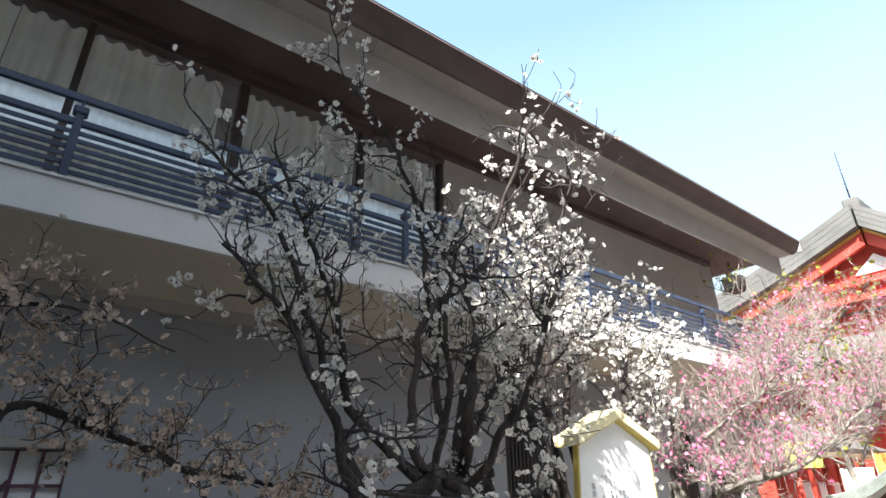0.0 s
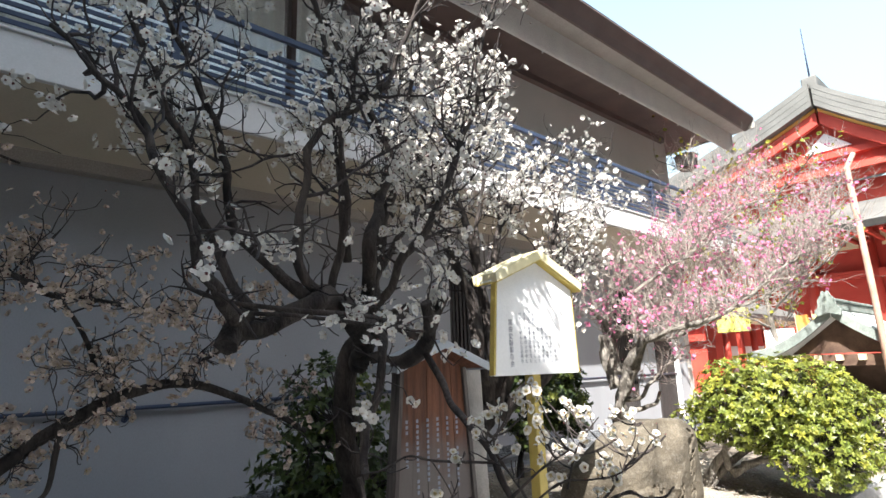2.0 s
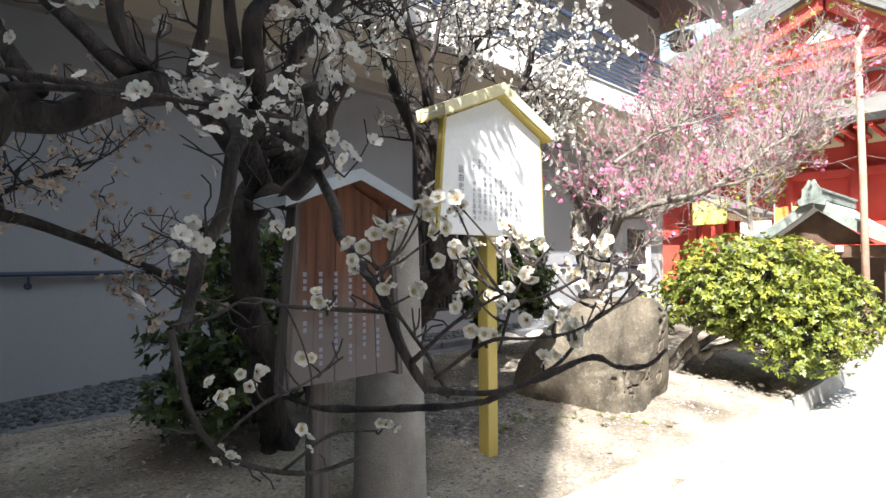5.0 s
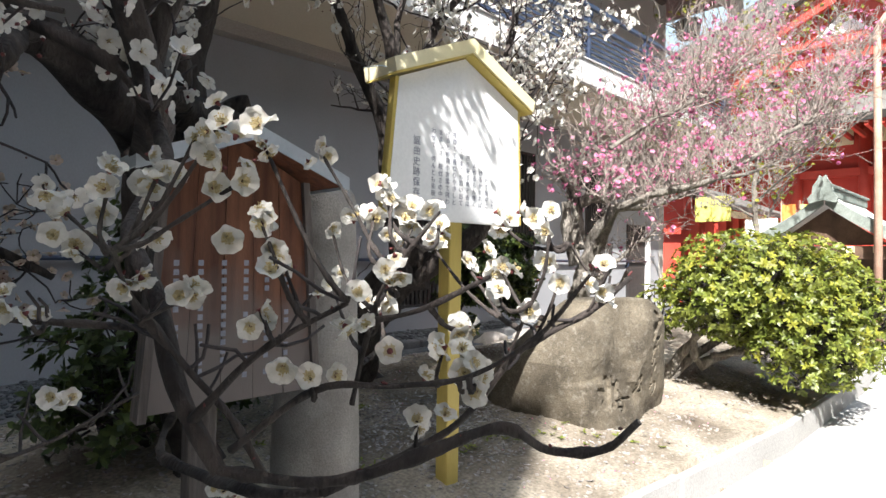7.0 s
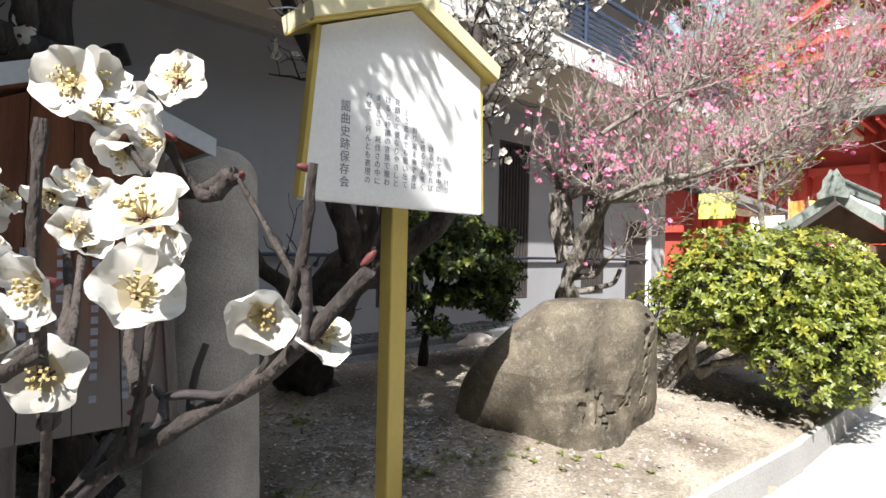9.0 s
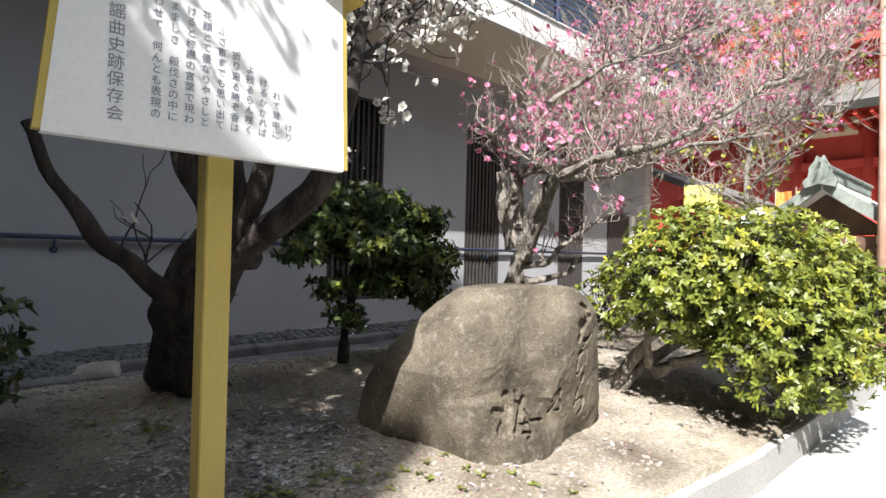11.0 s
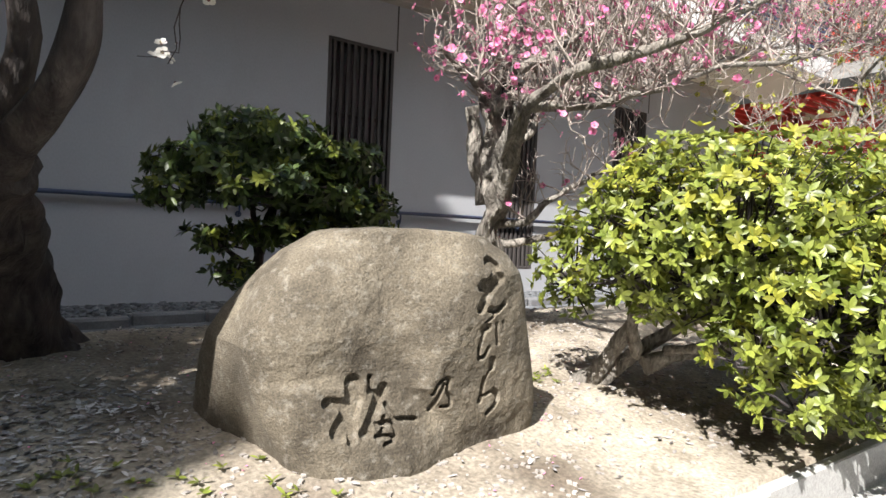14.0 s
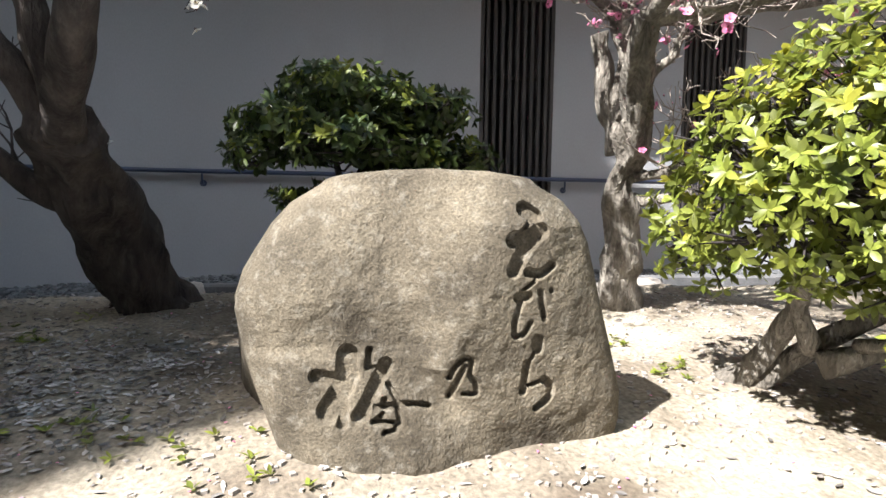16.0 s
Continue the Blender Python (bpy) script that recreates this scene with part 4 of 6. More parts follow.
# ---------------- plum trees ----------------
def petal_tpl(size, cup, rng, curl=0.0):
    """A five-petalled blossom facing +z: petals, stamens and calyx, as vertex array, faces, material slots."""
    v, f, m = [], [], []
    for k in range(5):
        th = 2 * math.pi * k / 5 + rng.uniform(-0.12, 0.12)
        c, s = math.cos(th), math.sin(th)
        lift = cup + rng.uniform(-0.15, 0.15)
        prof = [(0.08, 0.0, 0.02), (0.30, 0.27, 0.26), (0.30, -0.27, 0.26), (0.38, 0.0, 0.18), (0.64, 0.46, 0.62), (0.64, -0.46, 0.62), (0.70, 0.0, 0.46), (0.94, 0.30, 0.88 - curl), (0.94, -0.30, 0.88 - curl), (1.0, 0.0, 0.80 - curl)]
        b = len(v)
        for r, w, h in prof:
            x, y, z = r, w, h * lift + rng.uniform(-0.03, 0.03)
            v.append(((x * c - y * s) * size, (x * s + y * c) * size, z * size))
        for q in ((0, 3, 1), (0, 2, 3), (1, 3, 6, 4), (3, 2, 5, 6), (4, 6, 9, 7), (6, 5, 8, 9)):
            f.append(tuple(b + i for i in q))
            m.append(0)
    for k in range(9):
        th = 2 * math.pi * k / 9 + rng.uniform(-0.3, 0.3)
        r = rng.uniform(0.16, 0.36)
        b = len(v)
        x, y = r * math.cos(th), r * math.sin(th)
        v += [(0.02 * size, 0, 0.02 * size), (-0.02 * size, 0.01 * size, 0.02 * size), (x * size, y * size, 0.42 * size), ((x + 0.05) * size, (y + 0.03) * size, 0.46 * size)]
        f.append((b, b + 1, b + 2, b + 3))
        m.append(1)
    b = len(v)
    for k in range(5):
        th = 2 * math.pi * k / 5
        v.append((0.26 * size * math.cos(th), 0.26 * size * math.sin(th), -0.02 * size))
    v.append((0, 0, -0.26 * size))
    for k in range(5):
        f.append((b + k, b + 5, b + (k + 1) % 5))
        m.append(2)
    return np.array(v), f, m


def bud_tpl(size):
    v = [(0, 0, -0.3 * size)] + [(0.2 * size * math.cos(k * 1.2566), 0.2 * size * math.sin(k * 1.2566), 0.0) for k in range(5)] + [(0.17 * size * math.cos(k * 1.2566), 0.17 * size * math.sin(k * 1.2566), 0.22 * size) for k in range(5)] + [(0, 0, 0.36 * size)]
    f = [(0, 1 + (k + 1) % 5, 1 + k) for k in range(5)] + [(1 + k, 1 + (k + 1) % 5, 6 + (k + 1) % 5, 6 + k) for k in range(5)] + [(6 + k, 6 + (k + 1) % 5, 11) for k in range(5)]
    return np.array(v), f, [2] * 5 + [0] * 10


def facing(d):
    return np.array(Vector(d).to_track_quat("Z", "Y").to_matrix())


class Tree:
    def __init__(self, seed, petals, sizes, bark, twig):
        self.r = random.Random(seed)
        self.trunk, self.twigs, self.flowers = Geo(), Geo(), Geo()
        self.tips = []
        self.petals, self.bark, self.twig = petals, bark, twig
        self.tpl = [petal_tpl(sizes * self.r.uniform(0.85, 1.1), self.r.uniform(0.25, 0.8), self.r, self.r.uniform(0, 0.25)) for _ in range(7)]
        self.bud = bud_tpl(sizes)
        self.count = 0

    def limb(self, pts, r0, r1, sides=9, gnarl=0.14, steps=7):
        p = spline(pts, steps)
        w = 0.02 if steps >= 12 else ((0.05 if 0.024 < r0 < 0.05 else 0.32 * min(r0, 0.06) + 0.010) if r0 > 0.0155 else 0.004)
        knobs = 0.45 if 0.0025 < r0 < 0.0115 else (0.10 if r0 < 0.05 else 0.0)
        p = [q + Vector((noise.noise(q * 4.1), noise.noise(q * 4.1 + Vector((9, 0, 0))), noise.noise(q * 4.1 + Vector((0, 9, 0))))) * (w * min(1.0, i / 5)) for i, q in enumerate(p)]
        rad = [q * (1 + knobs * max(0.0, noise.noise(Vector((i * 0.47, r0 * 900, 2.5)))) * 2 - knobs * 0.3) for i, q in enumerate(taper(len(p), r0, r1))]
        self.trunk.tube(p, rad, sides, rough=gnarl)
        return p

    def twig_run(self, start, d, length, r0, depth, lift=0.25, wander=0.5, bloom=0.0, kids=2):
        """A crooked shoot that forks; leaves blossom spots along its length."""
        r = self.r
        n = max(3, int(length / 0.07))
        d = Vector(d).normalized()
        p = Vector(start)
        pts = [p.copy()]
        for i in range(n):
            d = (d + Vector((r.gauss(0, 1), r.gauss(0, 1), r.gauss(0, 1) + lift)) * (wander / math.sqrt(n))).normalized()
            p = p + d * (length / n)
            pts.append(p.copy())
            if bloom and r.random() < bloom:
                self.tips.append((p.copy(), (d + Vector((r.gauss(0, 1), r.gauss(0, 1), r.gauss(0, 0.8)))).normalized()))
        rad = taper(n + 1, max(r0, 0.003), max(0.0025, r0 * 0.4))
        self.twigs.tube(pts, rad, 5 if r0 > 0.006 else 4, cap=False)
        if depth > 0:
            for k in range(kids + (r.random() < 0.5)):
                i = r.randint(max(1, n // 4), n)
                side = (d + Vector((r.gauss(0, 1), r.gauss(0, 1), r.gauss(0, 0.8) + lift)) * 0.9).normalized()
                self.twig_run(pts[i], side, length * r.uniform(0.45, 0.8), rad[i] * 0.75, depth - 1, lift, wander, bloom, kids)

    def sprout(self, line, count, length, r0, depth, lift=0.4, bloom=0.3, wander=0.6, kids=2, frm=0.0, bias=(0, 0, 0)):
        for _ in range(count):
            i = self.r.randint(int(frm * (len(line) - 1)), len(line) - 1)
            d = Vector((self.r.gauss(0, 1), self.r.gauss(0, 1), self.r.gauss(0, 0.7) + lift)) + Vector(bias)
            self.twig_run(line[i], d, length * self.r.uniform(0.6, 1.25), r0 * self.r.uniform(0.7, 1.1), depth, lift * 0.6, wander, bloom, kids)

    def blossom(self, p, d, s=1.0, geo=None, bud=False):
        v, f, m = self.bud if bud else self.r.choice(self.tpl)
        geo = geo or self.flowers
        w = (v * s) @ facing(d).T + np.array(p)
        k = len(geo.v)
        geo.v.extend(map(tuple, w.tolist()))
        geo.f.extend(tuple(k + i for i in q) for q in f)
        geo.m.extend(m)
        geo.smooth.extend([True] * len(f))

    def bloom(self, keep=1.0, buds=0.2, cluster=1, spread=0.03):
        for p, d in self.tips:
            if self.r.random() > keep:
                continue
            for _ in range(cluster if self.r.random() < 0.5 else 1):
                q = p + Vector((self.r.gauss(0, 1), self.r.gauss(0, 1), self.r.gauss(0, 1))) * spread * (cluster > 1)
                dd = (d + Vector((self.r.gauss(0, 0.5), self.r.gauss(0, 0.5) - 0.15, self.r.gauss(0, 0.5)))).normalized()
                self.blossom(q + dd * 0.012, dd, self.r.uniform(0.8, 1.15), bud=self.r.random() < buds)
                self.count += 1

    def finish(self, label, at, category="tree", flower_label=""):
        t = thing("plum_tree", label, category, at, "plum trees of the bed")
        wpart("trunk", self.trunk, self.bark, t)
        if self.twigs.v:
            wpart("twigwork", self.twigs, self.twig, t, kind="stuff")
        if self.flowers.v:
            wpart("blossom_mass", self.flowers, [self.petals, M_STAMEN, M_CALYX], t, flower_label, "stuff")
        return t


# the great white plum beside the wooden board
T1 = Tree(11, M_PETAL, 0.027, M_BARK, M_TWIG)
b = T1.limb([(3.78, 4.50, -0.05), (3.62, 4.32, 0.5), (3.40, 4.08, 1.15), (3.30, 3.92, 1.68), (3.42, 3.85, 1.92), (3.62, 3.82, 2.04)], 0.10, 0.085, 16, 0.35, 12)
crook = T1.limb([(3.70, 3.82, 2.05), (3.42, 3.72, 2.06), (3.12, 3.42, 2.04), (2.80, 3.20, 2.08)], 0.088, 0.066, 16, 0.5, 14)
mast = T1.limb([(3.50, 3.84, 1.98), (3.50, 3.90, 2.25), (3.55, 3.90, 2.56), (3.62, 3.90, 2.92), (3.80, 3.90, 3.38), (3.86, 3.88, 3.95), (3.98, 3.82, 4.5)], 0.076, 0.014, 14, 0.32, 10)
T1.limb([(3.40, 3.72, 2.10), (3.38, 3.66, 2.2), (3.34, 3.62, 2.26)], 0.04, 0.03, 10, 0.5)
T1.limb([(3.62, 3.82, 2.06), (3.68, 3.76, 2.12), (3.72, 3.74, 2.14)], 0.05, 0.042, 10, 0.5)
fall = T1.limb([(2.78, 3.12, 2.06), (2.70, 2.75, 1.93), (2.63, 2.48, 1.74), (2.62, 2.46, 1.58), (2.54, 2.46, 1.42), (2.47, 2.42, 1.30), (2.40, 2.33, 1.24)], 0.034, 0.016, 12, 0.35, 10)
T1.sprout(mast, 18, 0.5, 0.011, 2, 0.6, 0.4, 0.6, 2, 0.45)
T1.sprout(crook, 6, 0.18, 0.006, 1, 0.8, 0.7, 0.5, 2, 0.2)
T1.sprout(fall, 8, 0.2, 0.005, 1, 0.3, 0.1, 0.7, 2, 0.3)
up = T1.limb([(3.30, 3.78, 1.75), (3.12, 3.4, 2.1), (2.98, 3.12, 2.42), (3.22, 3.36, 2.9), (3.38, 3.5, 3.3), (3.1, 3.55, 3.9), (2.9, 3.6, 4.3)], 0.062, 0.018, 12, 0.25, 10)
low = T1.limb([(3.26, 3.7, 1.72), (3.05, 3.35, 1.95), (2.72, 3.18, 2.10), (2.5, 2.95, 2.06), (2.3, 3.0, 1.93), (2.08, 3.02, 1.90)], 0.075, 0.058, 13, 0.3, 10)
knot = T1.limb([(2.16, 3.02, 1.98), (2.08, 3.0, 1.88), (2.04, 2.97, 1.80)], 0.05, 0.065, 12, 0.35)
s1 = T1.limb([(2.10, 3.0, 1.92), (1.95, 2.78, 2.02), (1.84, 2.68, 2.12), (1.70, 2.72, 2.45), (1.52, 2.9, 2.9), (1.2, 3.1, 3.3)], 0.036, 0.013, 10, 0.22)
s2 = T1.limb([(2.2, 3.02, 1.98), (2.05, 3.2, 2.32), (1.86, 3.2, 2.86), (1.68, 3.2, 3.26), (1.41, 3.2, 3.69), (1.0, 3.2, 3.93)], 0.031, 0.011, 9, 0.22)
s3 = T1.limb([(2.46, 2.95, 2.07), (2.22, 3.4, 2.52), (2.1, 3.4, 3.09), (1.8, 3.4, 3.68), (1.6, 3.45, 4.1)], 0.036, 0.011, 9, 0.22)
s4 = T1.limb([(2.6, 3.0, 2.08), (2.42, 2.95, 2.25), (2.47, 3.0, 2.73), (2.56, 3.0, 3.08), (3.0, 3.0, 3.5), (3.2, 2.9, 4.1), (3.35, 2.8, 4.6), (3.45, 2.72, 4.95)], 0.033, 0.009, 9, 0.22)
s5 = T1.limb([(3.1, 3.6, 2.44), (3.0, 3.6, 3.3), (2.88, 3.6, 4.18), (2.57, 3.6, 4.8), (2.27, 3.6, 5.09), (2.04, 3.6, 5.35)], 0.035, 0.008, 8, 0.2)
s6 = T1.limb([(3.0, 3.25, 1.97), (3.1, 2.95, 2.3), (3.35, 2.85, 2.8), (3.6, 2.85, 3.3), (3.75, 2.8, 3.9), (3.9, 2.75, 4.6)], 0.036, 0.009, 8, 0.2)
s7 = T1.limb([(3.1, 3.4, 2.0), (3.35, 3.45, 2.5), (3.75, 3.5, 2.9), (4.1, 3.5, 3.25), (4.35, 3.5, 3.6)], 0.033, 0.009, 8, 0.2)
s8 = T1.limb([(2.72, 3.18, 2.10), (2.75, 3.05, 2.6), (2.7, 3.0, 3.1), (2.85, 3.05, 3.7)], 0.03, 0.01, 8, 0.2)
s9 = T1.limb([(3.22, 3.4, 2.9), (3.5, 3.45, 3.2), (3.85, 3.45, 3.5), (4.2, 3.45, 4.0), (4.3, 3.4, 4.5)], 0.026, 0.008, 8, 0.2)
stump = T1.limb([(3.22, 3.6, 1.75), (3.08, 3.0, 1.72), (2.98, 2.62, 1.80), (2.92, 2.48, 1.90), (2.86, 2.44, 2.02)], 0.062, 0.034, 12, 0.4, 10)
stub2 = T1.limb([(2.95, 2.55, 1.83), (2.99, 2.45, 1.96), (3.01, 2.42, 2.03)], 0.032, 0.026, 9, 0.4)
loop = T1.limb([(2.98, 2.62, 1.80), (2.98, 2.48, 1.62), (2.90, 2.3, 1.50), (2.82, 2.1, 1.42), (2.83, 1.99, 1.32), (2.85, 1.93, 1.2), (2.89, 1.86, 1.08)], 0.020, 0.013, 10, 0.25)
left = T1.limb([(2.05, 3.0, 2.03), (2.4, 2.82, 1.98), (2.7, 2.7, 1.95), (2.9, 2.55, 1.84)], 0.013, 0.022, 8)
over = T1.limb([(2.1, 3.0, 1.98), (2.3, 2.75, 1.95), (2.5, 2.5, 1.9), (2.65, 2.35, 1.86), (2.75, 2.3, 1.85)], 0.014, 0.005, 8)
for line, n, ln in ((s1, 10, 0.5), (s2, 13, 0.5), (s3, 14, 0.5), (s4, 17, 0.5), (s5, 12, 0.45), (s6, 22, 0.5), (s7, 24, 0.5), (s8, 12, 0.5), (s9, 16, 0.45), (up, 8, 0.5)):
    T1.sprout(line, n, ln, 0.012, 2, 0.55, 0.46, 0.7, 2, 0.42 if line in (s1, s2, s3, s8) else 0.27)
for dx, dy in ((0.15, -0.06), (-0.14, -0.09), (0.03, -0.16), (-0.08, 0.12)):
    T1.limb([(3.71, 4.42, 0.42), (3.77 + dx * 0.35, 4.48 + dy * 0.35, 0.2), (3.78 + dx, 4.5 + dy, 0.0)], 0.07, 0.075, 12, 0.3)
for line in (s1, s2, s3, s4, s6, s7, s8, up, low):
    T1.sprout(line, 7, 0.34, 0.011, 1, 0.45, 0.04, 0.8, 2, 0.08)
T1.sprout(stump, 7, 0.26, 0.007, 1, 0.9, 0.8, 0.5, 2, 0.6)
T1.sprout(over, 6, 0.16, 0.004, 1, 0.4, 0.5, 0.5, 2, 0.4)
T1.bloom(0.6, 0.15, 4, 0.03)

# the low flowering shoots that reach out over the path
F = [
    T1.limb([(2.89, 1.86, 1.08), (2.96, 1.75, 1.08), (3.01, 1.67, 1.10), (3.06, 1.59, 1.14), (3.11, 1.51, 1.18), (3.14, 1.46, 1.16), (3.17, 1.40, 1.17), (3.18, 1.36, 1.21)], 0.0102, 0.0052, 9, 0.3),
    T1.limb([(2.86, 1.90, 1.15), (2.91, 1.78, 1.26), (3.0, 1.70, 1.33)], 0.0066, 0.0039, 8, 0.3),
    T1.limb([(2.90, 1.85, 1.11), (2.97, 1.73, 1.21), (3.04, 1.64, 1.22), (3.09, 1.55, 1.24), (3.13, 1.47, 1.30), (3.15, 1.41, 1.38)], 0.0060, 0.0026, 8, 0.3),
    T1.limb([(3.0, 1.76, 1.05), (3.16, 1.66, 1.13), (3.25, 1.61, 1.24), (3.29, 1.57, 1.28), (3.32, 1.51, 1.32), (3.34, 1.46, 1.37)], 0.0072, 0.0042, 9, 0.3),
    T1.limb([(2.96, 1.86, 1.05), (2.91, 1.87, 1.15), (2.85, 1.88, 1.23), (2.78, 1.90, 1.33), (2.75, 1.88, 1.40)], 0.0078, 0.0039, 8, 0.3),
    T1.limb([(3.05, 1.76, 1.17), (3.05, 1.72, 1.28), (3.05, 1.68, 1.36), (3.08, 1.60, 1.46)], 0.0054, 0.0026, 8, 0.3),
    T1.limb([(3.04, 1.72, 1.30), (3.08, 1.64, 1.32), (3.14, 1.56, 1.37)], 0.0048, 0.0042, 8, 0.3),
    T1.limb([(3.235, 1.615, 1.225), (3.23, 1.575, 1.30), (3.22, 1.53, 1.37), (3.22, 1.52, 1.43)], 0.0033, 0.0026, 7, 0.3),
    T1.limb([(3.27, 1.585, 1.265), (3.27, 1.55, 1.33), (3.27, 1.54, 1.37)], 0.0030, 0.0026, 7, 0.3),
    T1.limb([(3.315, 1.515, 1.315), (3.32, 1.49, 1.37), (3.32, 1.48, 1.42)], 0.0033, 0.0026, 7, 0.3),
    T1.limb([(3.33, 1.49, 1.345), (3.325, 1.53, 1.385), (3.31, 1.545, 1.42)], 0.0030, 0.0020, 6, 0.3),
    T1.limb([(2.40, 2.33, 1.25), (2.47, 2.26, 1.27), (2.55, 2.19, 1.32), (2.62, 2.12, 1.30), (2.70, 2.05, 1.29), (2.83, 1.96, 1.28)], 0.0048, 0.0065, 8, 0.3),
    T1.limb([(3.0, 1.76, 1.05), (2.96, 1.88, 1.02), (2.98, 2.2, 0.95), (3.05, 2.7, 0.85), (3.35, 3.55, 0.7), (3.66, 4.3, 0.55)], 0.0084, 0.0169, 9, 0.3),
    T1.limb([(2.40, 2.33, 1.24), (2.43, 2.30, 1.05), (2.50, 2.30, 0.92), (2.62, 2.30, 0.83), (2.80, 2.30, 0.77), (2.98, 2.31, 0.77)], 0.013, 0.006, 9, 0.3),
    T1.limb([(2.50, 2.30, 0.92), (2.62, 2.26, 1.02), (2.75, 2.25, 1.06), (2.88, 2.25, 1.12)], 0.006, 0.004, 8, 0.3),
    T1.limb([(2.70, 2.30, 0.80), (2.86, 2.28, 0.88), (3.02, 2.27, 0.86)], 0.006, 0.004, 8, 0.3),
    T1.limb([(2.62, 2.12, 1.30), (2.6, 1.98, 1.2), (2.6, 1.95, 1.12), (2.58, 1.95, 1.05)], 0.0030, 0.0020, 6, 0.3),
]
# where single blossoms sit on short spurs
SPOTS_WEST = [(2.75, 1.92, 1.48), (2.80, 1.88, 1.50), (2.79, 1.89, 1.42), (2.71, 1.96, 1.45), (2.72, 1.95, 1.40), (2.86, 1.82, 1.57), (2.84, 1.84, 1.56), (2.91, 1.77, 1.54), (2.89, 1.80, 1.50), (2.91, 1.78, 1.44), (2.93, 1.76, 1.39), (2.91, 1.78, 1.32), (2.96, 1.73, 1.23), (2.84, 1.84, 1.34), (3.02, 1.68, 1.30), (3.07, 1.63, 1.17), (2.67, 2.00, 1.31), (2.79, 1.90, 1.36), (3.04, 1.66, 1.36), (3.13, 1.57, 1.23)]
SPOTS_MID = [(3.28, 1.66, 1.45), (3.28, 1.57, 1.44), (3.31, 1.69, 1.38), (3.19, 1.59, 1.35), (3.27, 1.73, 1.38), (3.21, 1.91, 1.30), (3.15, 1.63, 1.29), (3.10, 1.61, 1.27), (3.13, 1.57, 1.24), (3.10, 1.78, 1.46), (3.15, 1.74, 1.45), (3.14, 1.97, 1.44), (3.18, 1.71, 1.45), (3.23, 1.88, 1.42), (3.27, 1.84, 1.43), (3.12, 1.76, 1.49), (3.13, 1.79, 1.52), (3.12, 1.98, 1.59), (3.14, 1.97, 1.34)]
SPOTS_LOW = [(2.51, 2.28, 1.06), (2.54, 2.29, 0.88), (2.78, 2.29, 0.88), (3.06, 2.27, 0.87), (2.76, 2.26, 1.12), (2.60, 2.27, 1.09)]
for q in SPOTS_WEST + SPOTS_MID + SPOTS_LOW:
    q = Vector(q)
    k = min((c for line in (F if q.x < 3.24 else F[3:4] + F[7:11]) for c in line[2:]), key=lambda c: (c - q).length + 0.5 * max(0.0, c.z - q.z))
    mid = k.lerp(q, 0.55) + Vector((T1.r.gauss(0, 0.012), T1.r.gauss(0, 0.012), -0.018))
    ln = spline([k, k.lerp(mid, 0.5) + Vector((0, 0, -0.008)), mid, q], 6)
    T1.trunk.tube(ln, [r * (1 + 0.3 * (i % 4 == 1)) for i, r in enumerate(taper(len(ln), 0.0046, 0.0026))], 7, rough=0.3)
T1.tips = []
for line in (F[1], F[3], F[4], F[11], F[13], F[14]):
    T1.sprout(line, 6, 0.055 if line is F[3] else 0.10, 0.002, 0, 0.7, 0.0, 0.5, 1, 0.3)
T1.finish("old gnarled white plum tree in full blossom", (3.78, 4.5, 0), flower_label="white blossoms")

near = thing("blossom_shoot", "low plum shoot with large cream-white blossoms over the path", "plum branch", (2.96, 1.86, 1.05))
rb = random.Random(77)


def blossom_mesh(r):
    """A large blossom: five cupped, ruffled petals, a tuft of stamens and a dark red calyx."""
    g = Geo()
    R = 0.0175
    cup = r.uniform(0.15, 0.85)
    for k in range(5):
        th = 2 * math.pi * k / 5 + r.uniform(-0.1, 0.1)
        base = len(g.v)
        n, m = 6, 7
        dz = 0.05 * (k % 2)
        for i in range(n + 1):
            t = i / n
            rad = (0.06 + 0.98 * t) * R
            w = R * (0.08 + 0.56 * math.sin(min(1.0, t / 0.72) * math.pi / 2) ** 0.9) * (1 - 0.30 * max(0.0, (t - 0.72) / 0.28) ** 2)
            for j in range(m):
                s = 2 * j / (m - 1) - 1
                z = R * (cup * t ** 1.3 + 0.22 * abs(s) ** 2 * t + dz * t - 0.18 * t ** 4 + 0.09 * math.sin(s * 4.5 + k * 1.9) * t + r.uniform(-0.03, 0.03))
                rr = rad - R * 0.26 * s * s * t
                x, y = rr, s * w
                g.v.append((x * math.cos(th) - y * math.sin(th), x * math.sin(th) + y * math.cos(th), z))
        for i in range(n):
            for j in range(m - 1):
                a = base + i * m + j
                g.f.append((a, a + 1, a + m + 1, a + m))
                g.m.append(3 if i < 2 else 0)
                g.smooth.append(True)
    for k in range(22):
        th, q = r.random() * 6.3, r.uniform(0.1, 0.42)
        tip = Vector((math.cos(th) * q * R, math.sin(th) * q * R, R * r.uniform(0.35, 0.6)))
        g.tube([(0, 0, 0), tip * 0.6 + Vector((0, 0, 0.1 * R)), tip], [0.0003, 0.00025, 0.0002], 3, 1, False)
        g.box(tip, (0.0013, 0.0013, 0.0013), None, 1)
    g.tube([(0, 0, -0.34 * R), (0, 0, -0.15 * R), (0, 0, 0.02 * R)], [0.08 * R, 0.16 * R, 0.24 * R], 6, 2)
    return g.mesh("blossom", [M_PETAL, M_STAMEN, M_CALYX, M_PETAL_IN])


BM = [blossom_mesh(rb) for _ in range(9)]


